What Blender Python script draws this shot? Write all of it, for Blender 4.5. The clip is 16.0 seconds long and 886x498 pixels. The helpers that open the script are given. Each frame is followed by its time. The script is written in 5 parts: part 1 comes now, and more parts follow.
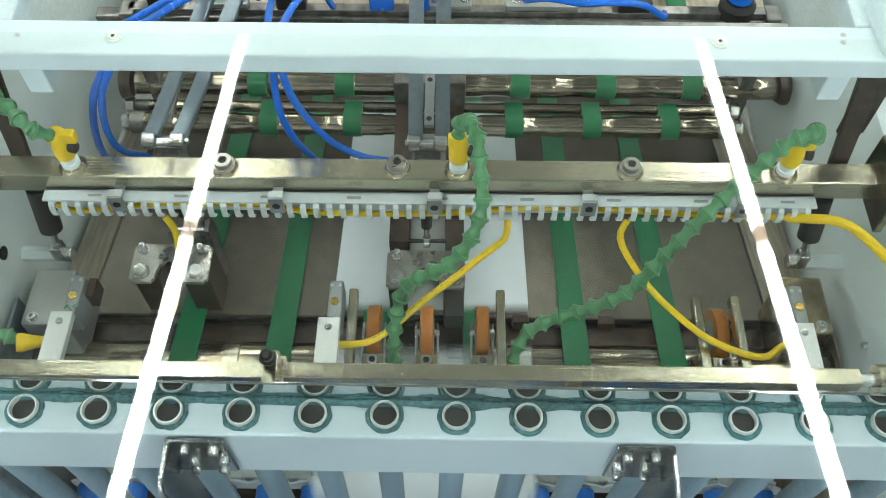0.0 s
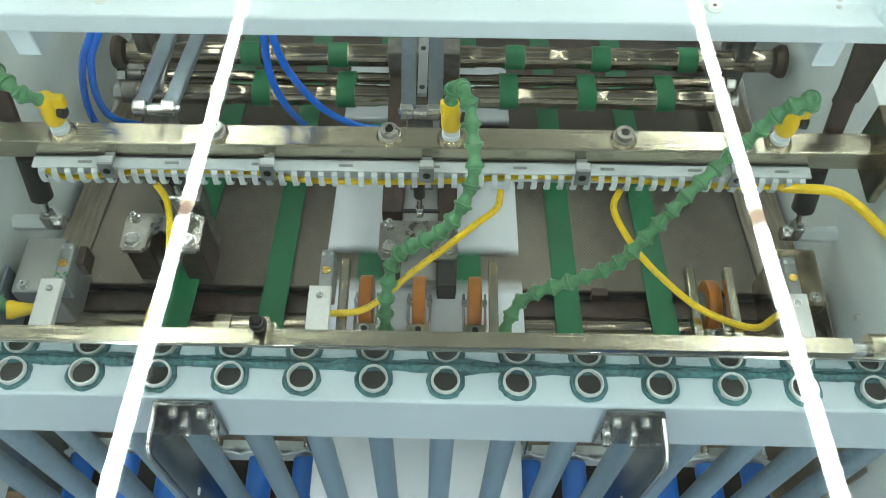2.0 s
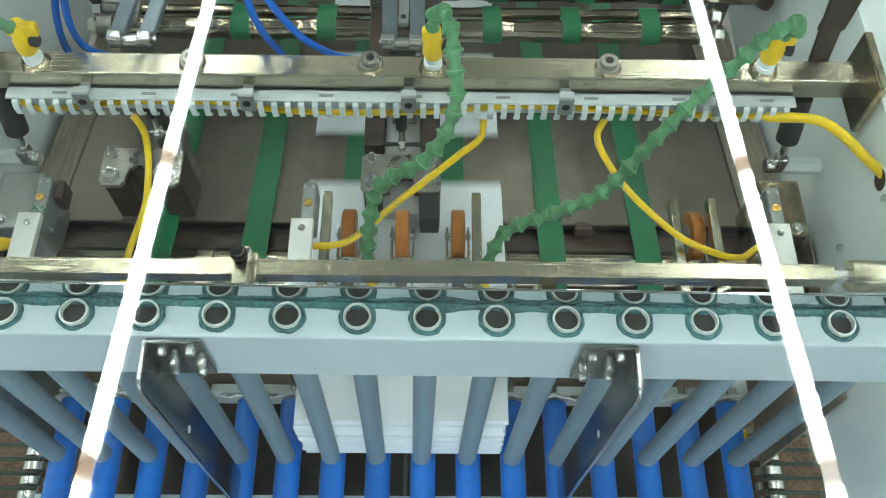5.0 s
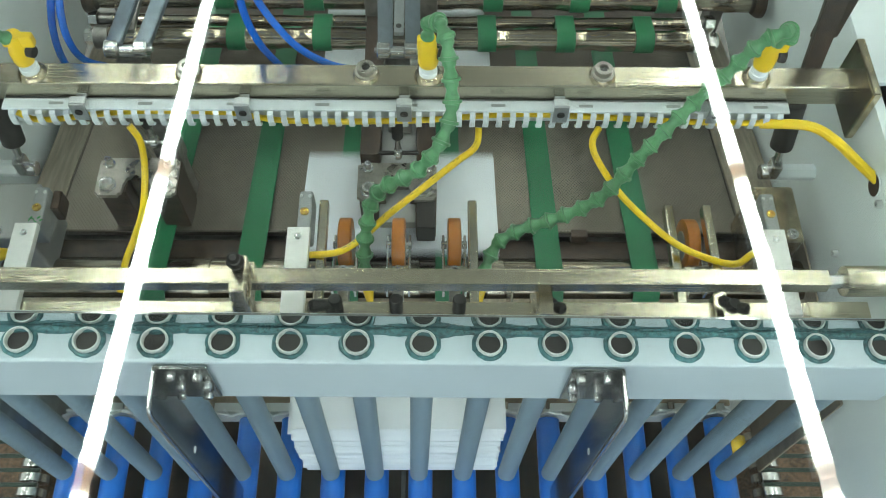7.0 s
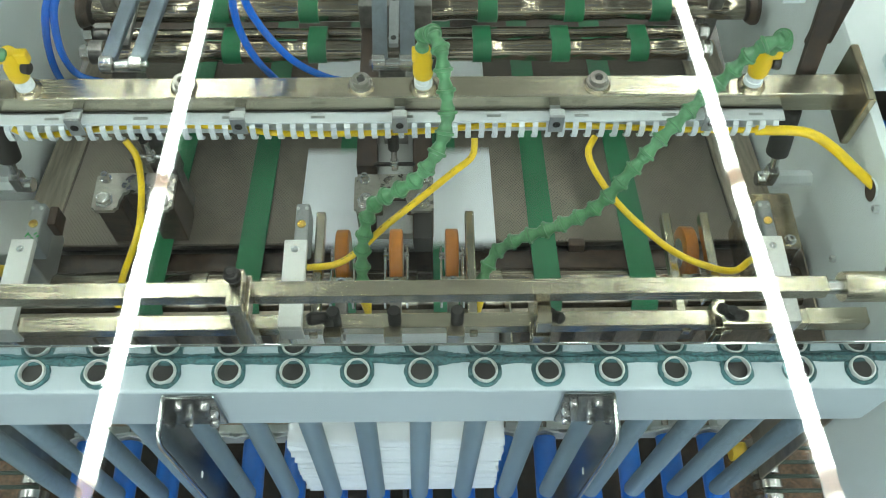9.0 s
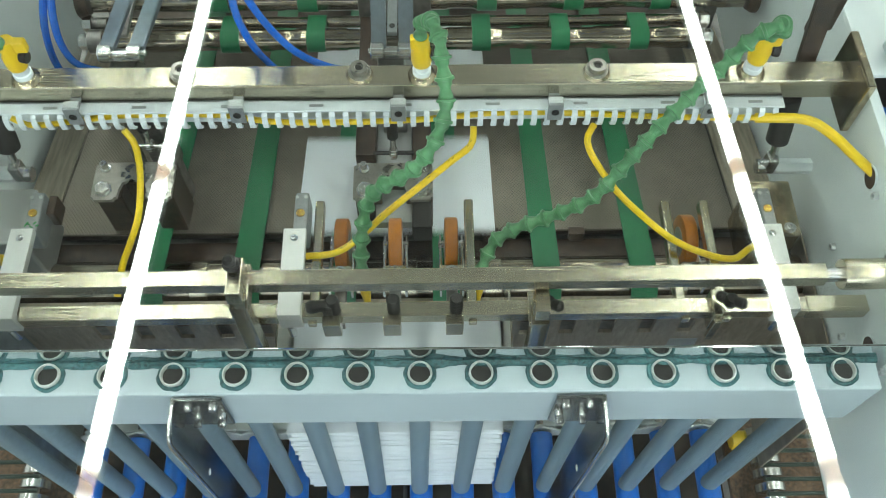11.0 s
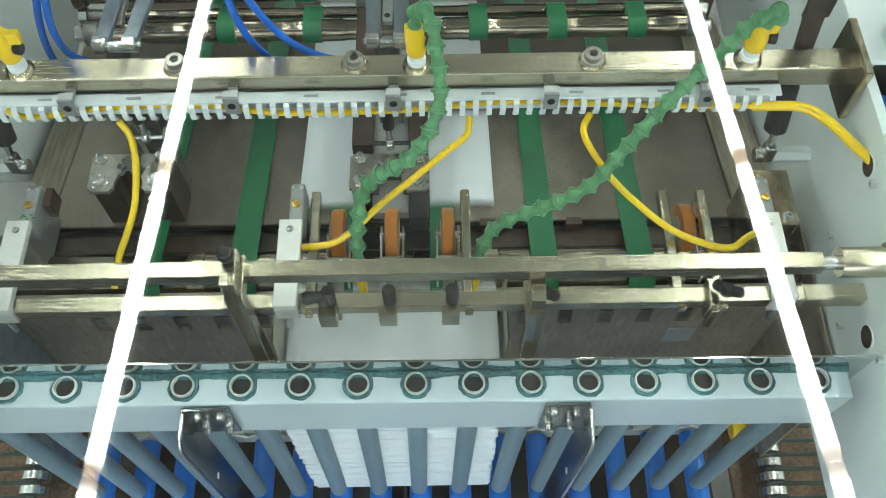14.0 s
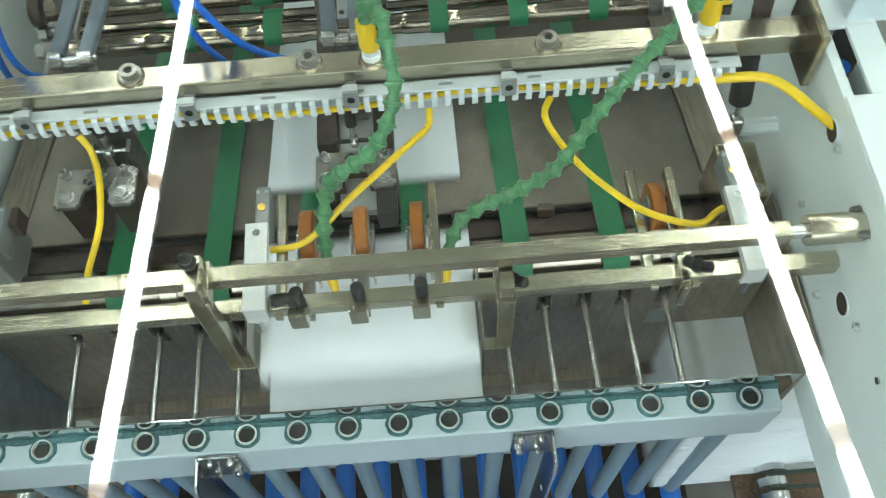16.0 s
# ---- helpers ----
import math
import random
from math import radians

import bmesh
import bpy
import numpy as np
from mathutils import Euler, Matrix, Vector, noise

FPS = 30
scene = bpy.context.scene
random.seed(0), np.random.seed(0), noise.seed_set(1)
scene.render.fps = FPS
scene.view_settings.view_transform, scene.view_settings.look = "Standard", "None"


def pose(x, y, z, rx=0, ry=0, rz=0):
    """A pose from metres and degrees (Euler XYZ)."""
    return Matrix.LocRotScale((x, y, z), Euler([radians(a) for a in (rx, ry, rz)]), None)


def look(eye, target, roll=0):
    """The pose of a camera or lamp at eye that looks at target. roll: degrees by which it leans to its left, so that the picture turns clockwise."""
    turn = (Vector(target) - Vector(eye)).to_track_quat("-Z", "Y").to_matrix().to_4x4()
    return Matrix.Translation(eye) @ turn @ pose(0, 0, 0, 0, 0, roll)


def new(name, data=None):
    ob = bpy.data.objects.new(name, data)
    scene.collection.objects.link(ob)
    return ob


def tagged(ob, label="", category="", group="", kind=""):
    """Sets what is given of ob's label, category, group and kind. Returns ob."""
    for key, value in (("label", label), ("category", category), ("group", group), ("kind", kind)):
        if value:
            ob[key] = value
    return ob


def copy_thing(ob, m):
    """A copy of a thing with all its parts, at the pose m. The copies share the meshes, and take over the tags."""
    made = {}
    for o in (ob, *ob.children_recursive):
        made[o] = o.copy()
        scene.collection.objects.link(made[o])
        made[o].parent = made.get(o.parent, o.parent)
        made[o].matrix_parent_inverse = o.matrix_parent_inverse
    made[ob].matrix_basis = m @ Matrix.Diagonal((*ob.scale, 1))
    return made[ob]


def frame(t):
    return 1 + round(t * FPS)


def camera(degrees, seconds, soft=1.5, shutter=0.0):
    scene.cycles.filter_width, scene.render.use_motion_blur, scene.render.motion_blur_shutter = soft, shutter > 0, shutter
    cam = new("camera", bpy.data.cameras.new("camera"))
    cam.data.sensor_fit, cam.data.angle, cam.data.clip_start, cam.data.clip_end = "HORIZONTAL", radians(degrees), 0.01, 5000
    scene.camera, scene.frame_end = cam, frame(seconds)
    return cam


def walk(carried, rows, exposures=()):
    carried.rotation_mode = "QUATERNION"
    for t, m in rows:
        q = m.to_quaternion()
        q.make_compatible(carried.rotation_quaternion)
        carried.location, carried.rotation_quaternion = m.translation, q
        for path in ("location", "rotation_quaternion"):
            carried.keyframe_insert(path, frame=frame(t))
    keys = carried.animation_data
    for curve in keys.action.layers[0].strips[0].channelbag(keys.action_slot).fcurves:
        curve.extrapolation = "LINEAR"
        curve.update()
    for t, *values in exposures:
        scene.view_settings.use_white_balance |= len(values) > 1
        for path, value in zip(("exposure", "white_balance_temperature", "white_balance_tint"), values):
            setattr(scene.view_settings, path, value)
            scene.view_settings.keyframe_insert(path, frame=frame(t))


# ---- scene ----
cam = camera(53.3, 16.0, 0.75, 0.5)
PATH = [
    (0, (-0.009, -0.635, 1.827), (-0.02, 0.436, 0.138), 0.1),
    (0.5, (-0.004, -0.637, 1.826), (-0.018, 0.432, 0.136), -0.0),
    (1, (0.002, -0.638, 1.824), (-0.014, 0.429, 0.133), -0.3),
    (1.5, (0.0, -0.644, 1.818), (-0.013, 0.417, 0.122), 0.2),
    (2, (-0.001, -0.649, 1.812), (-0.009, 0.395, 0.106), 0.5),
    (2.5, (0.001, -0.657, 1.801), (-0.002, 0.364, 0.081), 0.8),
    (3, (0.004, -0.664, 1.792), (0.003, 0.327, 0.055), 0.8),
    (3.5, (0.002, -0.667, 1.788), (0.01, 0.293, 0.034), 1.2),
    (6, (0.004, -0.67, 1.795), (0.034, 0.287, 0.039), 1.8),
    (6.5, (0.004, -0.67, 1.794), (0.037, 0.295, 0.043), 1.8),
    (7, (0.004, -0.672, 1.794), (0.035, 0.303, 0.048), 1.8),
    (7.5, (0.005, -0.673, 1.796), (0.035, 0.311, 0.054), 1.7),
    (8, (0.006, -0.672, 1.796), (0.036, 0.318, 0.059), 1.4),
    (8.5, (0.007, -0.672, 1.794), (0.036, 0.323, 0.059), 1.1),
    (9, (0.006, -0.67, 1.794), (0.039, 0.323, 0.059), 1.1),
    (11.5, (0.013, -0.675, 1.791), (0.04, 0.299, 0.044), 0.7),
    (12, (0.016, -0.677, 1.79), (0.04, 0.295, 0.042), 0.9),
    (12.5, (0.014, -0.673, 1.79), (0.038, 0.292, 0.038), 1.0),
    (13, (0.017, -0.673, 1.789), (0.035, 0.29, 0.036), 0.5),
    (13.5, (0.019, -0.675, 1.789), (0.035, 0.288, 0.037), 0.1),
    (14, (0.02, -0.674, 1.789), (0.036, 0.287, 0.036), -0.1),
    (14.5, (0.022, -0.676, 1.79), (0.032, 0.286, 0.037), -0.3),
    (15, (0.024, -0.675, 1.788), (0.035, 0.289, 0.035), -0.1),
    (15.5, (0.036, -0.674, 1.785), (0.037, 0.285, 0.031), -1.6),
    (16, (0.061, -0.680, 1.779), (0.067, 0.281, 0.027), -4.3),
]
walk(cam, [(t, look(eye, target, roll)) for t, eye, target, roll in PATH],
     [(0, -0.03, 6500, 7), (1.5, -0.02, 6500, 7), (3.5, 0.0, 6320, 4), (6, 0.02, 6450, 6), (9, 0.03, 6530, 6), (12.5, 0.02, 6550, 6), (16, 0.02, 6480, 5)])

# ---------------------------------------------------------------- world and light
# Dim even fill from all round, added without a source of its own.
world = bpy.data.worlds.new("ambient_fill")
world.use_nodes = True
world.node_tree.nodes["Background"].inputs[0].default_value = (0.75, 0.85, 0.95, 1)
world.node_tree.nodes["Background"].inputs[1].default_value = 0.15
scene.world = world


# ---------------------------------------------------------------- materials
def shade(name, color, rough=0.5, metal=0.0, grain=60.0, amount=0.12, bump=0.05, stain=6.0, coat=0.0, stretch=(1, 1, 1), island=0.0):
    """A surface with fine grain, larger stains, uneven gloss and light relief."""
    m = bpy.data.materials.new(name)
    m.use_nodes = True
    n, l = m.node_tree.nodes, m.node_tree.links
    p = n["Principled BSDF"]
    co = n.new("ShaderNodeTexCoord")
    mp = n.new("ShaderNodeMapping")
    mp.inputs["Scale"].default_value = stretch
    l.new(co.outputs["Object"], mp.inputs["Vector"])
    fine, wide = n.new("ShaderNodeTexNoise"), n.new("ShaderNodeTexNoise")
    fine.inputs["Scale"].default_value, fine.inputs["Detail"].default_value = grain, 6
    wide.inputs["Scale"].default_value, wide.inputs["Detail"].default_value = stain, 4
    l.new(mp.outputs[0], fine.inputs["Vector"])
    l.new(co.outputs["Object"], wide.inputs["Vector"])
    both = n.new("ShaderNodeMath")
    both.operation = "MULTIPLY_ADD"
    both.inputs[1].default_value = 0.5
    l.new(fine.outputs[0], both.inputs[0])
    half = n.new("ShaderNodeMath")
    half.operation = "MULTIPLY"
    half.inputs[1].default_value = 0.5
    l.new(wide.outputs[0], half.inputs[0])
    l.new(half.outputs[0], both.inputs[2])
    mix = n.new("ShaderNodeMix")
    mix.data_type = "RGBA"
    lo = [max(0, c * (1 - 2.2 * amount)) for c in color]
    hi = [min(1, c * (1 + 1.6 * amount)) for c in color]
    mix.inputs[6].default_value, mix.inputs[7].default_value = (*lo, 1), (*hi, 1)
    ramp = n.new("ShaderNodeMapRange")
    ramp.inputs[1].default_value, ramp.inputs[2].default_value = 0.3, 0.7
    l.new(both.outputs[0], ramp.inputs[0])
    l.new(ramp.outputs[0], mix.inputs[0])
    out = mix.outputs[2]
    if island:
        info, hsv = n.new("ShaderNodeObjectInfo"), n.new("ShaderNodeHueSaturation")
        rng = n.new("ShaderNodeMapRange")
        rng.inputs[3].default_value, rng.inputs[4].default_value = 1 - island, 1 + island
        l.new(info.outputs["Random"], rng.inputs[0])
        l.new(rng.outputs[0], hsv.inputs["Value"])
        l.new(out, hsv.inputs["Color"])
        out = hsv.outputs[0]
    l.new(out, p.inputs["Base Color"])
    gl = n.new("ShaderNodeMapRange")
    gl.inputs[3].default_value, gl.inputs[4].default_value = rough * 0.75, min(1, rough * 1.3)
    l.new(both.outputs[0], gl.inputs[0])
    l.new(gl.outputs[0], p.inputs["Roughness"])
    p.inputs["Metallic"].default_value = metal
    p.inputs["Coat Weight"].default_value = coat
    b = n.new("ShaderNodeBump")
    b.inputs["Strength"].default_value, b.inputs["Distance"].default_value = bump, 0.002
    l.new(both.outputs[0], b.inputs["Height"])
    l.new(b.outputs[0], p.inputs["Normal"])
    return m


def clear_sheet():
    """Clear guard sheet: passes light, and mirrors more at a grazing angle."""
    m = bpy.data.materials.new("clear_sheet")
    m.use_nodes = True
    n, l = m.node_tree.nodes, m.node_tree.links
    n.remove(n["Principled BSDF"])
    tr, gl, fr, mx = (n.new(k) for k in ("ShaderNodeBsdfTransparent", "ShaderNodeBsdfGlossy", "ShaderNodeLayerWeight", "ShaderNodeMixShader"))
    tr.inputs[0].default_value = (0.985, 0.99, 0.985, 1)
    gl.inputs["Roughness"].default_value = 0.012
    fr.inputs["Blend"].default_value = 0.5
    power, add = n.new("ShaderNodeMath"), n.new("ShaderNodeMath")
    power.operation, add.operation = "POWER", "MULTIPLY_ADD"
    power.inputs[1].default_value = 5.0
    add.inputs[1].default_value, add.inputs[2].default_value = 0.955, 0.045
    l.new(fr.outputs["Facing"], power.inputs[0])
    l.new(power.outputs[0], add.inputs[0])
    l.new(add.outputs[0], mx.inputs[0])
    l.new(tr.outputs[0], mx.inputs[1])
    l.new(gl.outputs[0], mx.inputs[2])
    l.new(mx.outputs[0], n["Material Output"].inputs[0])
    return m


def lamp_glow(name, color, strength):
    m = bpy.data.materials.new(name)
    m.use_nodes = True
    p = m.node_tree.nodes["Principled BSDF"]
    p.inputs["Base Color"].default_value = (0.9, 0.9, 0.9, 1)
    p.inputs["Emission Color"].default_value = (*color, 1)
    p.inputs["Emission Strength"].default_value = strength
    return m


WHITE = shade("white_enamel", (0.74, 0.80, 0.82), 0.35, 0, 200, 0.04, 0.03)
BEAM = shade("pale_blue_white_enamel", (0.58, 0.665, 0.70), 0.3, 0, 160, 0.05, 0.03, 9)
WALL = shade("pale_grey_enamel", (0.70, 0.77, 0.78), 0.4, 0, 160, 0.07, 0.04)
GATE = shade("grey_blue_enamel", (0.42, 0.50, 0.545), 0.38, 0, 180, 0.06, 0.04)
FINGER = shade("slate_blue_enamel", (0.165, 0.235, 0.285), 0.45, 0, 150, 0.14, 0.06, island=0.08)
WELD = shade("teal_weld", (0.045, 0.13, 0.14), 0.5, 0.2, 260, 0.5, 0.7)
STEEL = shade("brushed_stainless", (0.50, 0.455, 0.35), 0.25, 1.0, 90, 0.10, 0.02, stretch=(0.15, 4, 4))
HEAT = shade("heat_tinted_stainless", (0.46, 0.39, 0.27), 0.24, 1.0, 40, 0.4, 0.08, 25)
CHROME = shade("bright_zinc", (0.66, 0.66, 0.65), 0.24, 1.0, 120, 0.06, 0.03, island=0.1)
DARKSTEEL = shade("oiled_dark_steel", (0.22, 0.21, 0.20), 0.32, 0.85, 70, 0.3, 0.1)
MIRROR = shade("polished_dark_plate", (0.24, 0.25, 0.26), 0.15, 1.0, 60, 0.15, 0.03)
PLATE = shade("rolled_sheet_steel", (0.37, 0.315, 0.245), 0.46, 0.75, 50, 0.2, 0.05, 8, stretch=(4, 0.4, 1))
# Plate dark, facets lighter: the relief's contrast is put into the colour.
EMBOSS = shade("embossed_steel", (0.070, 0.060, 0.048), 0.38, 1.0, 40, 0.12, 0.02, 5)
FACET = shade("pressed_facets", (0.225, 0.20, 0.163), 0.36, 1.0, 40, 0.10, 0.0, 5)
SHAFT = shade("worn_shaft_steel", (0.33, 0.285, 0.22), 0.17, 1.0, 60, 0.25, 0.05, 14, stretch=(0.5, 4, 4))
STRAP = shade("grey_blue_steel", (0.20, 0.235, 0.27), 0.3, 0.8, 120, 0.1, 0.03)
ZINC = shade("dull_zinc", (0.50, 0.53, 0.53), 0.42, 0.3, 150, 0.08, 0.03)
CLIP = shade("grey_zinc", (0.30, 0.32, 0.325), 0.4, 0.5, 150, 0.08, 0.03)
PALE = shade("pale_cast_aluminium", (0.66, 0.67, 0.65), 0.4, 0.35, 220, 0.08, 0.05, 14)
RIM = shade("pale_cut_tube", (0.66, 0.69, 0.67), 0.35, 0.6, 200, 0.08, 0.03)
SHEET = shade("blue_grey_sheet", (0.24, 0.30, 0.33), 0.3, 0.6, 40, 0.2, 0.04, 5)
LIP = shade("bright_lip_steel", (0.58, 0.62, 0.62), 0.07, 1.0, 60, 0.1, 0.02)
# Roof tone sets how much haze the guard sheet mirrors.
ROOF = shade("dark_hall_roof", (0.165, 0.17, 0.165), 0.8, 0, 12, 0.1, 0.05, 0.8)
SATIN = shade("satin_steel_plate", (0.36, 0.345, 0.31), 0.28, 0.9, 120, 0.12, 0.03, 20)
ALU = shade("milled_aluminium", (0.40, 0.41, 0.40), 0.36, 0.7, 220, 0.08, 0.05, stretch=(6, 0.5, 1))
BELT = shade("green_belt_fabric", (0.004, 0.155, 0.055), 0.5, 0, 700, 0.2, 0.25)
HOSE = shade("green_hose_plastic", (0.082, 0.235, 0.105), 0.3, 0, 150, 0.15, 0.04, 12, island=0.1)
YELLOW = shade("yellow_plastic", (0.82, 0.55, 0.015), 0.35, 0, 120, 0.06, 0.03)
YTUBE = shade("yellow_tube", (0.80, 0.55, 0.01), 0.3, 0, 120, 0.08, 0.03)
BTUBE = shade("blue_air_tube", (0.01, 0.13, 0.60), 0.25, 0, 120, 0.08, 0.02)
ORANGE = shade("orange_polyurethane", (0.42, 0.14, 0.007), 0.33, 0, 120, 0.12, 0.05)
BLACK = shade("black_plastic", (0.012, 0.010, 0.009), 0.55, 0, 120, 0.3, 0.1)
BROWN = shade("brown_black_oxide", (0.050, 0.030, 0.019), 0.4, 0.3, 90, 0.4, 0.1)
RUST = shade("rusty_oily_plate", (0.11, 0.062, 0.034), 0.45, 0.3, 160, 0.6, 0.3, 20)
ROLLER = shade("blue_roller_sleeve", (0.010, 0.165, 0.64), 0.38, 0, 90, 0.1, 0.04, island=0.08)
PAPER = shade("white_card", (0.77, 0.82, 0.87), 0.6, 0, 90, 0.03, 0.03)
DUCT = shade("white_duct_plastic", (0.58, 0.635, 0.66), 0.45, 0, 120, 0.05, 0.02)
BRASS = shade("brass", (0.75, 0.50, 0.14), 0.25, 1.0, 100, 0.1, 0.03)
RUBBER = shade("dark_green_cord", (0.007, 0.024, 0.016), 0.5, 0, 200, 0.2, 0.1)
CONCRETE = shade("hall_concrete", (0.20, 0.19, 0.18), 0.6, 0, 20, 0.2, 0.1, 1.5)
PLASTER = shade("hall_plaster", (0.55, 0.56, 0.55), 0.8, 0, 12, 0.06, 0.05, 0.8)
GREEN_INK = shade("green_marker", (0.01, 0.22, 0.05), 0.5, 0, 90, 0.1, 0.0)
INK = shade("grey_print", (0.08, 0.07, 0.02), 0.5, 0, 90, 0.1, 0.0)
CLEAR = clear_sheet()
GLOW = lamp_glow("tube_glow", (0.90, 1.0, 0.93), 52.0)
WARMGLOW = lamp_glow("tube_shoulder_glow", (1.0, 0.82, 0.62), 13.0)
ENDGLOW = lamp_glow("tube_end_glow", (1.0, 0.70, 0.52), 6.0)


# ---------------------------------------------------------------- mesh helpers
def add_box(bm, x0, x1, y0, y1, z0, z1):
    v = [bm.verts.new(c) for c in ((x0, y0, z0), (x1, y0, z0), (x1, y1, z0), (x0, y1, z0), (x0, y0, z1), (x1, y0, z1), (x1, y1, z1), (x0, y1, z1))]
    for f in ((3, 2, 1, 0), (4, 5, 6, 7), (0, 1, 5, 4), (1, 2, 6, 5), (2, 3, 7, 6), (3, 0, 4, 7)):
        bm.faces.new([v[i] for i in f])


def box(x0, x1, y0, y1, z0, z1, bev=0.001):
    bm = bmesh.new()
    add_box(bm, x0, x1, y0, y1, z0, z1)
    if bev:
        bmesh.ops.bevel(bm, geom=bm.edges[:], offset=bev, segments=2, affect="EDGES", profile=0.5)
    return bm


def rings_along(bm, centres, radii, n, closed_ends=True):
    """Joins circles of those radii, set square to the line through the centres."""
    pts = [Vector(c) for c in centres]
    loops, up = [], None
    for i, (c, r) in enumerate(zip(pts, radii)):
        a, b = pts[max(0, i - 1)], pts[min(len(pts) - 1, i + 1)]
        d = b - a
        if d.length < 1e-7:
            d = pts[-1] - pts[0]
        d.normalize()
        if up is None:
            up = d.orthogonal().normalized()
        up = (up - d * up.dot(d)).normalized()
        side = d.cross(up)
        loops.append([bm.verts.new(c + (up * math.cos(2 * math.pi * k / n) + side * math.sin(2 * math.pi * k / n)) * r) for k in range(n)])
    for p, q in zip(loops, loops[1:]):
        for k in range(n):
            bm.faces.new((p[k], p[(k + 1) % n], q[(k + 1) % n], q[k])).smooth = True
    if closed_ends:
        bm.faces.new(loops[0][::-1])
        bm.faces.new(loops[-1])
    return bm


def rod(p0, p1, r, n=20, chamfer=0.12, bm=None):
    bm = bm or bmesh.new()
    a, b = Vector(p0), Vector(p1)
    d = (b - a).normalized() * r * chamfer
    return rings_along(bm, (a, a + d, b - d, b), (r * (1 - chamfer), r, r, r * (1 - chamfer)), n)


def lathe(p0, p1, profile, n=20, bm=None):
    """profile: pairs of (share of the way from p0 to p1, radius)."""
    bm = bm or bmesh.new()
    a, b = Vector(p0), Vector(p1)
    pts = [a.lerp(b, s + i * 1e-5) for i, (s, r) in enumerate(profile)]
    loops, d = [], (b - a).normalized()
    up = d.orthogonal().normalized()
    side = d.cross(up)
    for c, (s, r) in zip(pts, profile):
        loops.append([bm.verts.new(c + (up * math.cos(2 * math.pi * k / n) + side * math.sin(2 * math.pi * k / n)) * r) for k in range(n)])
    for p, q in zip(loops, loops[1:]):
        for k in range(n):
            bm.faces.new((p[k], p[(k + 1) % n], q[(k + 1) % n], q[k])).smooth = n > 8
    bm.faces.new(loops[0][::-1])
    bm.faces.new(loops[-1])
    return bm


def glide(pts, step):
    """Points at even steps along a smooth curve through pts."""
    p = [Vector(q) for q in pts]
    p = [2 * p[0] - p[1], *p, 2 * p[-1] - p[-2]]
    dense = []
    for i in range(1, len(p) - 2):
        for k in range(24):
            t = k / 24
            dense.append(0.5 * (2 * p[i] + (p[i + 1] - p[i - 1]) * t + (2 * p[i - 1] - 5 * p[i] + 4 * p[i + 1] - p[i + 2]) * t * t + (3 * p[i] - p[i - 1] - 3 * p[i + 1] + p[i + 2]) * t ** 3))
    dense.append(p[-2])
    total = sum((b - a).length for a, b in zip(dense, dense[1:]))
    n = max(2, round(total / step))
    out, want, run = [dense[0]], total / n, 0.0
    for a, b in zip(dense, dense[1:]):
        run += (b - a).length
        if run >= want - 1e-9 and len(out) < n:
            out.append(b)
            run -= want
    return [*out, dense[-1]]


def tube(pts, r, n=12, step=0.008):
    c = glide(pts, step)
    return rings_along(bmesh.new(), c, [r] * len(c), n)


def hoop(x, y, z, r, thick):
    """A thin ring lying in a plane square to x."""
    pts = [(x, y + r * math.cos(2 * math.pi * k / 28), z + r * math.sin(2 * math.pi * k / 28)) for k in range(29)]
    return rings_along(bmesh.new(), pts, [thick] * 29, 6)


def hexbolt(x, y, z, r, h, bm=None):
    """A cap screw standing up: washer, round head with a socket."""
    bm = bm or bmesh.new()
    lathe((x, y, z), (x, y, z + h), [(0, r * 1.5), (0.2, r * 1.5), (0.2, r), (0.92, r), (1, r * 0.9), (1, r * 0.5), (0.55, r * 0.45)], 16, bm)
    return bm


def mesh_of(bm, name, mat, shift=None):
    me = bpy.data.meshes.new(name)
    bmesh.ops.recalc_face_normals(bm, faces=bm.faces[:])
    bm.to_mesh(me)
    bm.free()
    if shift is not None:
        me.transform(Matrix.Translation(-shift))
    me.materials.append(mat)
    if any(f.use_smooth for f in me.polygons):
        me.set_sharp_from_angle(angle=radians(29.0))
    return me


def root_of(ob):
    while ob.parent:
        ob = ob.parent
    return ob


def thing(name, at, label, category, group="", kind=""):
    ob = new(name)
    ob.location = at
    ob.empty_display_size = 0.02
    return tagged(ob, label, category, group, kind)


def part(name, bm, mat, parent, label=""):
    """One mesh under a thing or a part; the mesh is given in the place's metres."""
    ob = new(name, mesh_of(bm, name, mat, Vector(root_of(parent).location)))
    ob.parent = parent
    return tagged(ob, label)


def twin(ob, dx, dy=0, dz=0, parent=None):
    """Another part on the same mesh, moved."""
    c = ob.copy()
    scene.collection.objects.link(c)
    c.parent = parent or ob.parent
    c.location = Vector(ob.location) + Vector((dx, dy, dz))
    return c


def solid(name, bm, mat, label, category, group="", kind=""):
    return tagged(new(name, mesh_of(bm, name, mat)), label, category, group, kind)


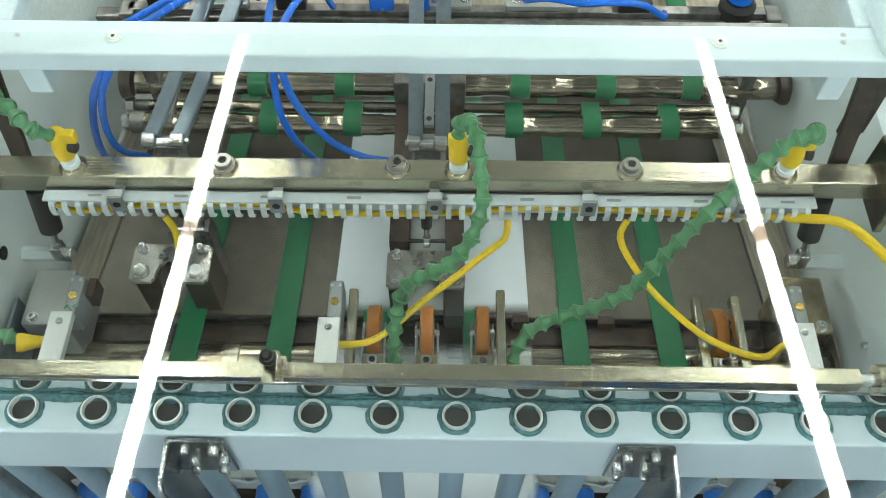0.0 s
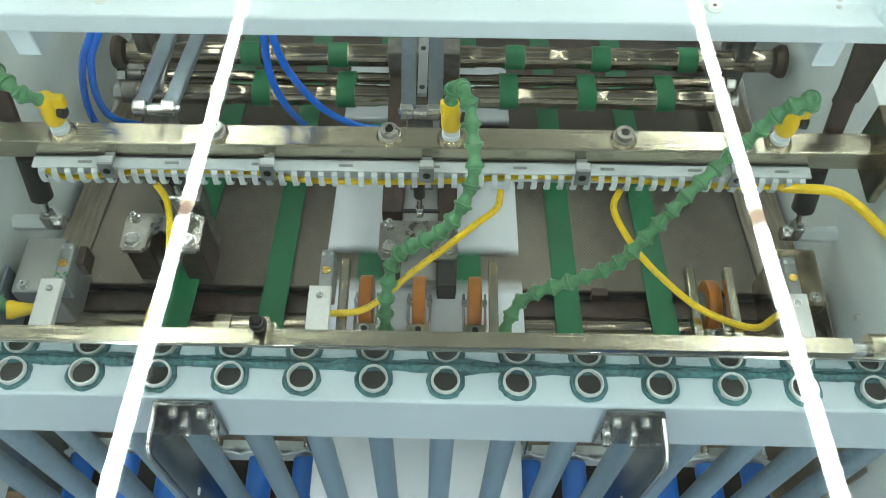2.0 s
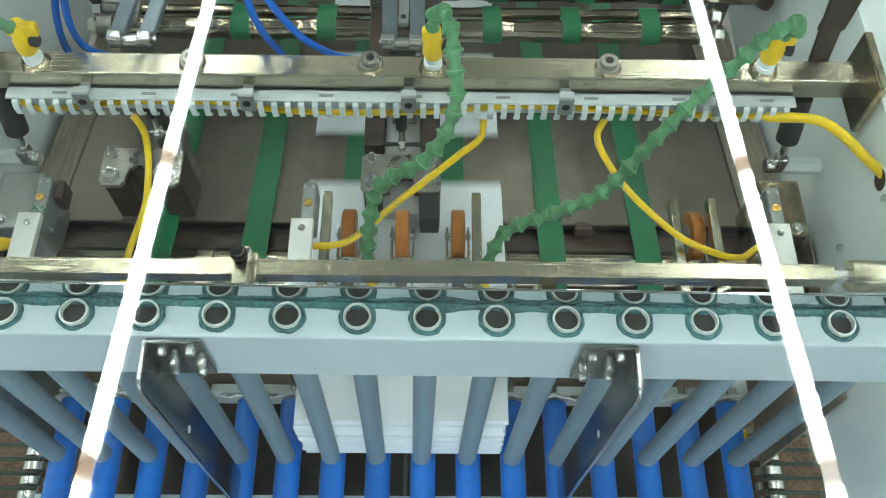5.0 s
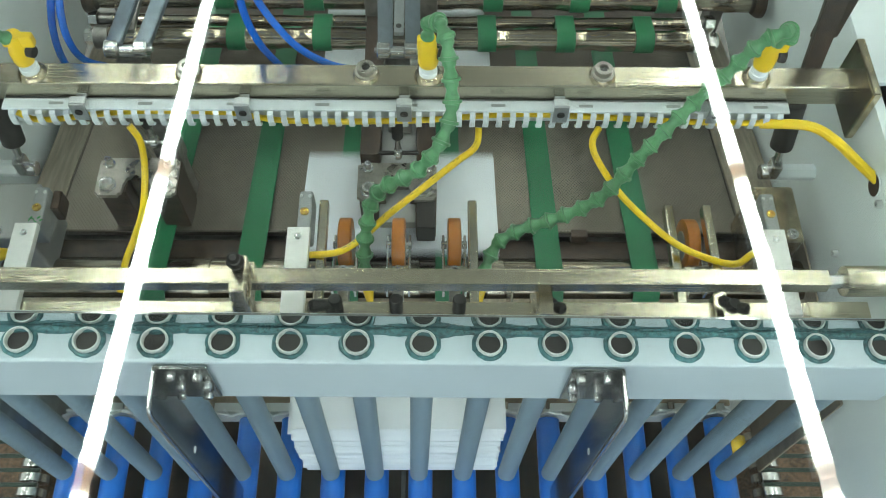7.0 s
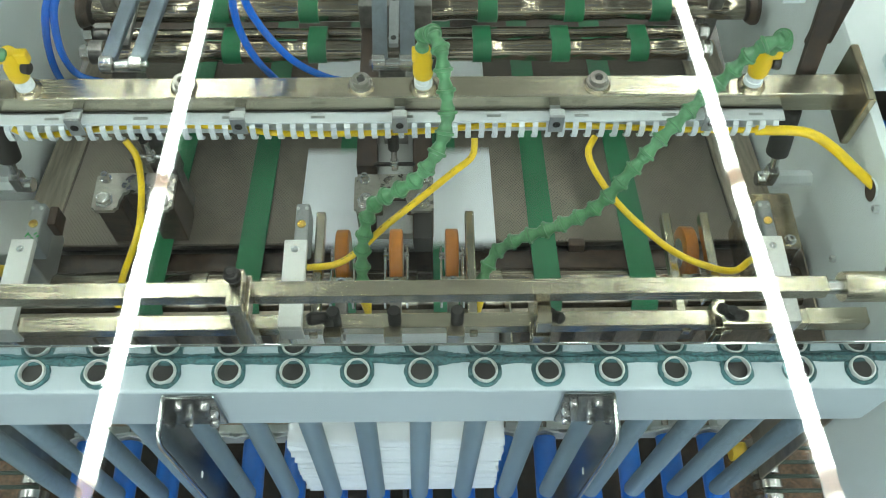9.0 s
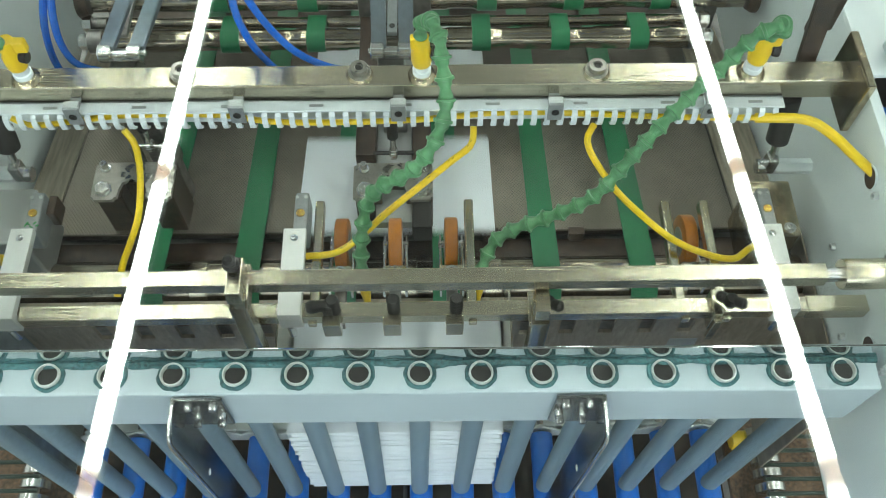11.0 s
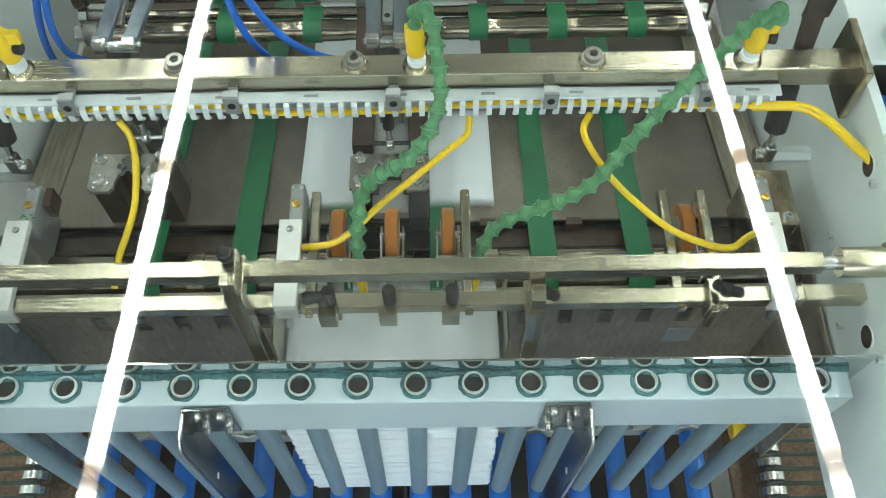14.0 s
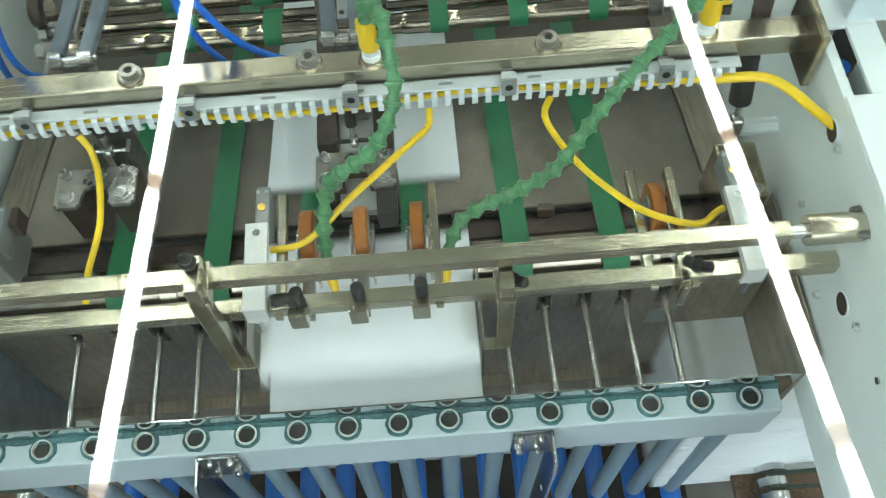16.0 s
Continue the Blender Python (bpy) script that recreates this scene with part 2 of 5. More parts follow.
# ---------------------------------------------------------------- the hall
# Walls and roof are out of view, added to bounce light into the machine.
def hall():
    solid("floor", box(-5, 5, -4.5, 6, -0.2, 0, 0), CONCRETE, "grey concrete hall floor", "floor", kind="structure")
    solid("ceiling", box(-5, 5, -4.5, 6, 4.2, 4.35, 0), ROOF, "unseen dark hall roof added for the mirrored haze", "ceiling", kind="structure")
    bm = bmesh.new()
    for d in ((-5, -2.6, -4.7, -4.5, 0, 4.2), (2.6, 5, -4.7, -4.5, 0, 4.2), (-2.6, 2.6, -4.7, -4.5, 0, 1.0), (-2.6, 2.6, -4.7, -4.5, 3.2, 4.2)):
        add_box(bm, *d)
    solid("wall_south", bm, PLASTER, "unseen pale hall wall with a wide window, added for bounce light", "wall", kind="structure")
    # Window out of view, added for the cool light on the front faces.
    w = thing("window_1", (0, -4.6, 1.0), "wide hall window letting in cool daylight", "window", kind="structure")
    for x in (-2.57, -0.86, 0.86, 2.57):
        part("window_frame", box(x - 0.03, x + 0.03, -4.64, -4.56, 1.0, 3.2, 0.004), WHITE, w)
    for z in (1.03, 3.17):
        part("window_rail", box(-2.6, 2.6, -4.64, -4.56, z - 0.03, z + 0.03, 0.004), WHITE, w)
    for x in (-1.715, 0.0, 1.715):
        p = part("pane", box(x - 0.83, x + 0.83, -4.603, -4.597, 1.06, 3.14, 0), CLEAR, w)
        p.visible_shadow = False
    sky = bpy.data.lights.new("window_daylight", "AREA")
    sky.shape, sky.size, sky.size_y, sky.energy, sky.color = "RECTANGLE", 5.0, 2.0, 124.0, (0.80, 0.92, 1.0)
    lamp = new("window_daylight", sky)
    lamp.matrix_world = look((0, -4.54, 2.1), (0, 0, 1.2))
    for name, d in (("wall_north", (-5, 5, 6, 6.2, 0, 4.2)), ("wall_west", (-5.2, -5, -4.5, 6, 0, 4.2)), ("wall_east", (5, 5.2, -4.5, 6, 0, 4.2))):
        solid(name, box(*d, 0), PLASTER, "unseen pale hall wall added for bounce light", "wall", kind="structure")


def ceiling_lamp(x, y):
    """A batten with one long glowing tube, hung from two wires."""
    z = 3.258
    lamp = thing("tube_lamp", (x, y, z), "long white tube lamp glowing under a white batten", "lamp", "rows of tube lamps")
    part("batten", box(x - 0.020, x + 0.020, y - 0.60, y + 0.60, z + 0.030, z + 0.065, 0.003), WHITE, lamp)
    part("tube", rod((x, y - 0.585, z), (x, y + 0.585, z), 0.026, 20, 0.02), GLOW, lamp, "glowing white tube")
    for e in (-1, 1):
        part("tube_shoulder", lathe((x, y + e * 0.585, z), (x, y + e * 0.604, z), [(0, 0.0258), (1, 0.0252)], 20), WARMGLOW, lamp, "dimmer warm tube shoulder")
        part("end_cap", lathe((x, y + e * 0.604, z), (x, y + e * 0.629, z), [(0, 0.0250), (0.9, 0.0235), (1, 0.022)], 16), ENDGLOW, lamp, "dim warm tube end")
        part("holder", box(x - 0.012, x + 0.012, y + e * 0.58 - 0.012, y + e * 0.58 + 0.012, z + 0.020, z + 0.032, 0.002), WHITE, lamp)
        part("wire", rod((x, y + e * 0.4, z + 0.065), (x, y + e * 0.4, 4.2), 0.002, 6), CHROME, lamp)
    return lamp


hall()
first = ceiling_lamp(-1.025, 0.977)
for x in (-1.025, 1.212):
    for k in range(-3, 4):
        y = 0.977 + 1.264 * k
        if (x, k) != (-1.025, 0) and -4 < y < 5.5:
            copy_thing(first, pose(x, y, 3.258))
# Outer rows are unseen fill lamps, added to brighten the hall.
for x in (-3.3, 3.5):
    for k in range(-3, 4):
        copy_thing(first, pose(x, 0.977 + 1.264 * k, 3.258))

# ---------------------------------------------------------------- machine shell
ZB = 0.79      # top of the conveyor belts
XL, XR = -0.56, 0.50
SLOPE, PIVOT_Y = 0.20, -0.142      # the bed climbs towards the delivery shaft
TILT = -math.degrees(math.atan(SLOPE))
BED_POSE = Matrix.Translation((0, PIVOT_Y, ZB)) @ pose(0, 0, 0, TILT) @ Matrix.Translation((0, -PIVOT_Y, -ZB))


def side_walls():
    bm = box(XR, XR + 0.012, -0.75, 1.2, 0.68, 1.02, 0.001)
    w = solid("wall_right", bm, WALL, "pale grey painted machine side plate with drilled holes", "side plate", kind="structure")
    for y, z, r in ((-0.295, 0.878, 0.0135), (-0.133, 0.978, 0.013), (-0.393, 0.899, 0.004)):
        # Dark disc set on the plate, painting the shade inside a drilling.
        part("hole", rod((XR - 0.0015, y, z), (XR + 0.01, y, z), r, 20, 0.0), BROWN, w, "dark disc for the shade in a drilling")
        part("hole_rim", hoop(XR - 0.001, y, z, r * 1.04, r * 0.09), WALL, w)
    for y, z in ((-0.155, 0.861), (-0.330, 0.895), (-0.158, 0.979), (-0.259, 0.827)):
        part("screw", lathe((XR, y, z), (XR - 0.006, y, z), [(0, 0.0045), (0.8, 0.0045), (1, 0.004), (1, 0.0024), (0.5, 0.0022)], 12), ZINC, w)
    # folded top of the side plate, with a cut-out over the bar's end
    for d in ((XR, XR + 0.062, -0.75, -0.122, 1.02, 1.026), (XR + 0.028, XR + 0.062, -0.122, -0.027, 1.02, 1.026), (XR, XR + 0.062, -0.027, 0.40, 1.02, 1.026)):
        part("top_flange", box(*d, 0.001), WHITE, w, "white folded top edge")
    part("outer_skin", box(XR + 0.056, XR + 0.0618, -0.75, 0.40, 0.68, 1.0195, 0.001), WHITE, w, "white outer skin")
    part("well_floor", box(XR + 0.0125, XR + 0.055, -0.16, 0.02, 0.90, 0.904, 0.001), BROWN, w, "dark brown hollow of the side plate")
    part("well_side", box(XR + 0.050, XR + 0.054, -0.16, 0.02, 0.9045, 1.019, 0.001), BROWN, w, "dark brown hollow of the side plate")
    c = thing("plunger", (XR + 0.022, -0.062, 0.904), "bright plunger with a blue collar in the side plate", "plunger")
    part("stem", rod((XR + 0.022, -0.062, 0.904), (XR + 0.022, -0.062, 0.996), 0.0072, 20), CHROME, c)
    part("collar", lathe((XR + 0.022, -0.062, 0.996), (XR + 0.022, -0.062, 1.001), [(0, 0.0085), (0.2, 0.0105), (0.8, 0.0105), (1, 0.007)], 24), BTUBE, c, "blue collar")
    w = solid("wall_left", box(XL - 0.012, XL, -0.75, 1.2, 0.68, 1.03, 0.001), WALL, "pale grey painted machine side plate with drilled holes", "side plate", kind="structure")
    for y, z, r in ((0.03, 0.93, 0.007), (-0.06, 0.90, 0.009), (-0.2, 0.85, 0.005)):
        # Black discs again stand for the shade in the drillings.
        part("hole", rod((XL + 0.0015, y, z), (XL - 0.01, y, z), r, 20, 0.0), BLACK, w, "dark disc for the shade in a drilling")
    part("top_flange", box(XL - 0.11, XL, -0.75, 0.40, 1.03, 1.036, 0.001), WHITE, w, "white folded top edge")


def guard_beam():
    b = thing("guard_beam", (0, 0, 1.188), "white enamelled cross beam carrying the clear guard", "beam")
    part("beam", box(-0.75, 0.75, -0.028, 0.018, 1.188, 1.213, 0.003), BEAM, b)
    for x in (-0.336, 0.252):
        s = part("screw", lathe((x, -0.006, 1.2128), (x, -0.006, 1.2152), [(0, 0.0085), (0.5, 0.0085), (0.7, 0.006), (1, 0.0052)], 20), RIM, b, "pale countersunk screw and washer")
        # Brown disc paints the shade in the screw's recess.
        part("socket", rod((x, -0.006, 1.2148), (x, -0.006, 1.2156), 0.0020, 6, 0.0), BROWN, s)
    for x, y in ((0.372, -0.004), (0.374, 0.006), (-0.43, -0.004)):
        part("small_screw", hexbolt(x, y, 1.213, 0.0022, 0.0012), ZINC, b)
    part("corner_cover", box(0.405, 0.50, -0.030, 0.060, 1.1895, 1.236, 0.012), BEAM, b, "rounded white corner cover")
    for x in (-0.425, 0.375):
        part("bracket", box(x - 0.012, x + 0.012, -0.022, 0.012, 1.15, 1.188, 0.002), BEAM, b)
    for x in (-0.60, 0.56):
        part("post", box(x - 0.03, x + 0.03, -0.02, 0.018, 1.02, 1.188, 0.003), BEAM, b, "white square post")
    for x in (-0.455, 0.402):
        part("side_rail", box(x - 0.012, x + 0.012, 0.018, 0.75, 1.185, 1.212, 0.003), BEAM, b, "white side rail running back")
    part("rear_angle", box(-0.02, 0.33, 0.0185, 0.036, 1.186, 1.2, 0.001), DARKSTEEL, b, "dark steel angle behind the beam")
    # clear sheet, hinged at the beam, rising a little towards the front
    a = math.tan(radians(4.6))
    bm = bmesh.new()
    y0, y1 = -0.006, -1.25
    v = [bm.verts.new(c) for c in ((-0.62, y0, 1.2145 - a * y0), (0.60, y0, 1.2145 - a * y0), (0.60, y1, 1.2145 - a * y1), (-0.62, y1, 1.2145 - a * y1))]
    w = [bm.verts.new(q.co + Vector((0, 0, 0.004))) for q in v]
    bm.faces.new(v)
    bm.faces.new(w[::-1])
    for k in range(4):
        bm.faces.new((v[k], w[k], w[(k + 1) % 4], v[(k + 1) % 4]))
    pane = solid("guard_sheet", bm, CLEAR, "clear flat guard sheet mirroring the tube lamps", "guard")
    pane.visible_shadow = False


def conveyor():
    """Embossed bed, belts and their shafts."""
    c = thing("conveyor_bed", (0, 0.1, ZB - 0.03), "diamond-embossed stainless conveyor bed between green belts", "conveyor")
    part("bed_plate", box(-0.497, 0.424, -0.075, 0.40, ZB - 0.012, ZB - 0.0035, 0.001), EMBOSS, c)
    bm = bmesh.new()
    px, py, top = 0.0046, 0.0062, ZB - 0.0035
    for row in range(94):
        y = -0.071 + row * py / 2
        for col in range(199):
            x = -0.493 + col * px + (px / 2 if row % 2 else 0)
            v = [bm.verts.new(q) for q in ((x - 0.0021, y, top), (x, y - 0.0028, top), (x + 0.0021, y, top), (x, y + 0.0028, top), (x, y, top + 0.0005))]
            for k in range(4):
                bm.faces.new((v[k], v[(k + 1) % 4], v[4]))
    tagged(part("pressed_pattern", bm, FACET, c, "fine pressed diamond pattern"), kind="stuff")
    part("bed_support", box(-0.55, 0.49, -0.085, 0.38, ZB - 0.05, ZB - 0.03, 0.002), DARKSTEEL, c)
    part("front_rail", box(-0.55, 0.49, -0.108, -0.0765, ZB - 0.05, ZB - 0.018, 0.001), BROWN, c, "dark front rail")
    for x in (-0.16, 0.205, 0.09):
        part("stop_pin", box(x - 0.011, x + 0.011, -0.082, -0.068, ZB - 0.0175, ZB - 0.0025, 0.002), BROWN, c)
    part("side_ramp", box(-0.545, -0.499, -0.10, 0.38, ZB - 0.02, ZB - 0.006, 0.001), PLATE, c, "plain steel edge strip")
    part("side_ramp", box(0.426, 0.49, -0.10, 0.38, ZB - 0.02, ZB - 0.006, 0.001), PLATE, c)
    for k in range(6):
        x = (-0.350, -0.2275, -0.104, 0.029, 0.159, 0.283)[k]
        b = solid("conveyor_belt", belt_loop(x, 0.034), BELT, "flat green fabric conveyor belt over steel shafts", "belt", "green conveyor belts")
        b.matrix_world = BED_POSE
    s = thing("delivery_shaft", (0, -0.142, ZB - 0.03), "polished steel delivery shaft under the belts", "shaft")
    part("shaft", rod((XL, -0.142, ZB - 0.032), (XR, -0.142, ZB - 0.032), 0.029, 40, 0.02), SHAFT, s)
    for x in (-0.29, -0.02, 0.09, 0.33):
        part("collar", rod((x - 0.012, -0.142, ZB - 0.032), (x + 0.012, -0.142, ZB - 0.032), 0.0305, 32, 0.05), STEEL, s)
    shafts = ((0.205, 0.8385, 0.0160, -0.455, 0.385), (0.237, 0.8400, 0.0085, -0.455, 0.385), (0.262, 0.8605, 0.0165, -0.47, 0.466))
    for y, z, r, x0, x1 in shafts:
        s = thing("transport_shaft", (0, y, z), "shiny worn steel transport shaft with green belts", "shaft", "upper transport shafts")
        m = 24 if r > 0.01 else 13
        prof = [(0, r * 0.6)]
        for k in range(m):
            step = r * (0.90 if k % 3 == 1 else 1.0)
            prof += [((k + 0.06) / m, step), ((k + 0.5) / m, step * 0.985), ((k + 0.94) / m, step)]
        part("shaft", lathe((x0, y, z), (x1, y, z), prof + [(1, r * 0.6)], 32), SHAFT, s)
        for cx, e in ((x0 - 0.005, -1), (x1 + 0.005, 1)) if y < 0.25 else ():
            part("bearing", lathe((cx - 0.012, y, z), (cx + 0.012, y, z), [(0, r * 0.8), (0.1, r * 1.08), (0.9, r * 1.08), (1, r * 0.8)], 24), DARKSTEEL, s)
            part("nut", lathe((cx + e * 0.012, y, z), (cx + e * 0.026, y, z), [(0, 0.012), (0.8, 0.012), (1, 0.010)], 6), CHROME, s)
        if y > 0.25:
            for x in (-0.289, -0.162, 0.094, 0.2185, 0.3435):
                part("belt_wrap", lathe((x - 0.0142, y, z), (x + 0.0142, y, z), [(0, r * 1.0), (0.02, r * 1.1), (0.98, r * 1.1), (1, r)], 32), BELT, s, "green belt running over the shaft")
            for e, cx in ((-1, x0 - 0.004), (1, x1 + 0.004)):
                part("bearing_cup", lathe((cx, y, z), (cx + e * 0.016, y, z), [(0, 0.019), (0.5, 0.024), (0.9, 0.024), (1, 0.018)], 28), BROWN, s, "dark brown bearing cup")
        elif r > 0.01:
            for x in (-0.270, -0.149, 0.085, 0.197, 0.3095):
                part("belt_wrap", hull_belt(x, 0.026, shafts[0], shafts[1]), BELT, s, "green belt running over two shafts")
    # the dark bed further back, below the upper shafts
    part("rear_bed", box(-0.50, 0.46, 0.402, 0.58, ZB - 0.026, ZB - 0.01, 0.002), BROWN, c, "dark oily rear bed")
    c.matrix_world = BED_POSE @ Matrix.Translation(c.location)


def hull_belt(x, w, one, two):
    """A belt drawn tight round two shafts that lie one behind the other."""
    pts = []
    for y, z, r, *rest in (one, two):
        pts += [(y + (r + 0.0016) * math.cos(radians(a)), z + (r + 0.0016) * math.sin(radians(a))) for a in range(0, 360, 12)]
    pts.sort()
    hull = []
    for run in (pts, pts[::-1]):
        side = []
        for p in run:
            while len(side) > 1 and (side[-1][0] - side[-2][0]) * (p[1] - side[-2][1]) - (side[-1][1] - side[-2][1]) * (p[0] - side[-2][0]) <= 0:
                side.pop()
            side.append(p)
        hull += side[:-1]
    bm = bmesh.new()
    lo, hi = ([bm.verts.new((x + e * w / 2, y, z)) for y, z in hull] for e in (-1, 1))
    n = len(hull)
    for k in range(n):
        bm.faces.new((lo[k], lo[(k + 1) % n], hi[(k + 1) % n], hi[k])).smooth = True
    bm.faces.new(lo)
    bm.faces.new(hi[::-1])
    return bm


def belt_loop(x, w):
    """A closed flat belt, 2 mm thick, round the delivery shaft and a rear shaft."""
    bm = bmesh.new()
    ya, yb, z0, r = -0.142, 0.50, ZB - 0.032, 0.031
    path = [(ya + r * math.cos(radians(a)), z0 + r * math.sin(radians(a))) for a in range(90, 271, 15)]
    path += [(yb + r * math.cos(radians(a)), z0 + r * math.sin(radians(a))) for a in range(270, 451, 15)]
    n = len(path)
    cy, cz = (ya + yb) / 2, z0
    rows = []
    for y, z in path:
        d = Vector((0, y - (ya if y < cy else yb), z - z0)).normalized() * 0.002
        rows.append([bm.verts.new((x + sx * w / 2, y + (d.y if out else 0), z + (d.z if out else 0))) for sx, out in ((-1, 0), (1, 0), (1, 1), (-1, 1))])
    for i in range(n):
        p, q = rows[i], rows[(i + 1) % n]
        for k in range(4):
            bm.faces.new((p[k], p[(k + 1) % 4], q[(k + 1) % 4], q[k])).smooth = True
    return bm


def rail_and_levers():
    r = thing("centre_rail", (-0.036, 0.05, ZB + 0.03), "dark steel double rail with a bright centre strip", "rail")
    part("rail_bar", box(-0.086, -0.060, -0.01, 0.23, 0.826, 0.858, 0.001), BROWN, r)
    part("rail_bar", box(-0.013, 0.012, -0.115, 0.23, 0.826, 0.852, 0.001), BROWN, r)
    part("strip", box(-0.0595, -0.0135, -0.10, 0.23, 0.824, 0.838, 0.001), ALU, r, "bright aluminium strip")
    part("rear_foot", box(-0.088, 0.014, 0.23, 0.26, ZB + 0.01, 0.90, 0.002), DARKSTEEL, r)
    part("end_block", box(-0.012, 0.011, -0.118, -0.078, 0.822, 0.856, 0.001), BLACK, r)
    for name, x0, x1, lean in (("lever_pair", -0.385, -0.336, 0.097), ("lever_pair", -0.059, -0.012, 0.0)):
        xm = (x0 + x1) / 2
        l = thing(name, (xm, 0.06, 0.97), "pair of flat bright steel levers with round ends", "lever", "lever pairs")
        for x in (x0, x1 - 0.014):
            bm = bmesh.new()
            rings = [bm.verts.new((x + a, y, z + b)) for y, z, e in ((0.06, 0.982, 0), (0.24, 1.12, lean)) for a, b in ((e, -0.004), (e + 0.018, -0.004), (e + 0.018, 0.005), (e, 0.005))]
            for k in range(4):
                bm.faces.new((rings[k], rings[(k + 1) % 4], rings[4 + (k + 1) % 4], rings[4 + k]))
            bm.faces.new(rings[3::-1])
            bm.faces.new(rings[4:])
            bmesh.ops.bevel(bm, geom=bm.edges[:], offset=0.001, segments=2, affect="EDGES")
            part("strap", bm, STRAP, l)
            part("lug", rod((x - 0.001, 0.058, 0.978), (x + 0.015, 0.058, 0.978), 0.0115, 24), CHROME, l, "round bright lug")
        part("pin_block", rod((x0 + 0.015, 0.058, 0.974), (x1 - 0.015, 0.058, 0.974), 0.0085, 20), CHROME, l)
        part("pin", rod((x0 - 0.004, 0.058, 0.978), (x1 + 0.006, 0.058, 0.978), 0.004, 14), CHROME, l)
        part("backing", box(x0 + 0.019, x1 - 0.016, 0.075, 0.24, 0.985, 0.992, 0.001), CLIP if x0 > -0.1 else DARKSTEEL, l, "grey backing plate")
        for y in (0.085, 0.15, 0.185):
            # Black disc on the plate, painted for the shade of an open hole.
            part("backing_hole", rod((xm + 0.0015, y, 0.9915), (xm + 0.0015, y, 0.9925), 0.0035, 12, 0.0), BLACK, l)
        part("foot", box(xm - 0.016, xm + 0.016, 0.04, 0.075, ZB - 0.048, 0.966, 0.002), DARKSTEEL, l)
    for x, y, lean in ((-0.036, -0.02, 0.0), (-0.345, -0.005, -0.02)):
        j = thing("push_rod", (x, y, 0.86), "black push rod with a bright ball joint and cross pin", "push rod", "push rods")
        part("rod", rod((x + lean, y + 0.012, 0.97), (x, y + 0.003, 0.905), 0.007, 18), BLACK, j)
        part("neck", rod((x, y + 0.003, 0.906), (x, y, 0.882), 0.0035, 14), CHROME, j)
        part("ball_joint", lathe((x - 0.005, y, 0.876), (x + 0.005, y, 0.876), [(0, 0.006), (0.2, 0.009), (0.8, 0.009), (1, 0.006)], 20), CHROME, j)
        part("cross_pin", rod((x - 0.026, y, 0.876), (x + 0.026, y, 0.876), 0.0028, 12), CHROME if x < -0.1 else BLACK, j)
        for e in ((-0.022, 0.025) if x < -0.1 else ()):
            part("cheek", box(x + e - 0.003, x + e + 0.003, y - 0.008, y + 0.012, 0.838 if x > -0.1 else ZB - 0.030, 0.882, 0.001), DARKSTEEL, j)


def clamp(x, y, label):
    """A dark block with a notched steel plate, two nuts and two cap screws."""
    c = thing("clamp_block", (x, y, ZB - 0.008), label, "clamp", "clamp blocks")
    part("block", box(x - 0.048, x - 0.014, y - 0.020, y + 0.028, ZB - 0.026, 0.855, 0.002), BROWN, c)
    twin(c.children[0], 0.064)
    part("bridge", box(x - 0.016, x + 0.018, y + 0.002, y + 0.028, 0.805, 0.85, 0.001), BROWN, c)
    bm = bmesh.new()
    out = [(-0.05, -0.028), (-0.018, -0.028), (-0.017, -0.008), (-0.011, 0.002), (0.011, 0.002), (0.017, -0.008), (0.018, -0.028), (0.05, -0.028), (0.05, 0.028), (-0.05, 0.028)]
    lo = [bm.verts.new((x + a, y + b, 0.855)) for a, b in out]
    hi = [bm.verts.new((x + a, y + b, 0.861)) for a, b in out]
    bm.faces.new(lo[::-1])
    bm.faces.new(hi)
    for k in range(len(out)):
        bm.faces.new((lo[k], lo[(k + 1) % len(out)], hi[(k + 1) % len(out)], hi[k]))
    bmesh.ops.bevel(bm, geom=[e for e in bm.edges if abs(e.verts[0].co.z - e.verts[1].co.z) > 0.004], offset=0.004, segments=3, affect="EDGES")
    part("plate", bm, SATIN, c, "notched bright plate")
    for e in (-1, 1):
        bm = lathe((x + e * 0.035, y - 0.014, 0.861), (x + e * 0.035, y - 0.014, 0.870), [(0, 0.0115), (0.15, 0.0115), (0.15, 0.0095), (0.9, 0.0095), (1, 0.0085), (1, 0.0052), (0.3, 0.005)], 6)
        part("nut", bm, CHROME, c)
        part("cap_screw", hexbolt(x + e * 0.037, y + 0.018, 0.861, 0.0045, 0.014), CHROME, c)


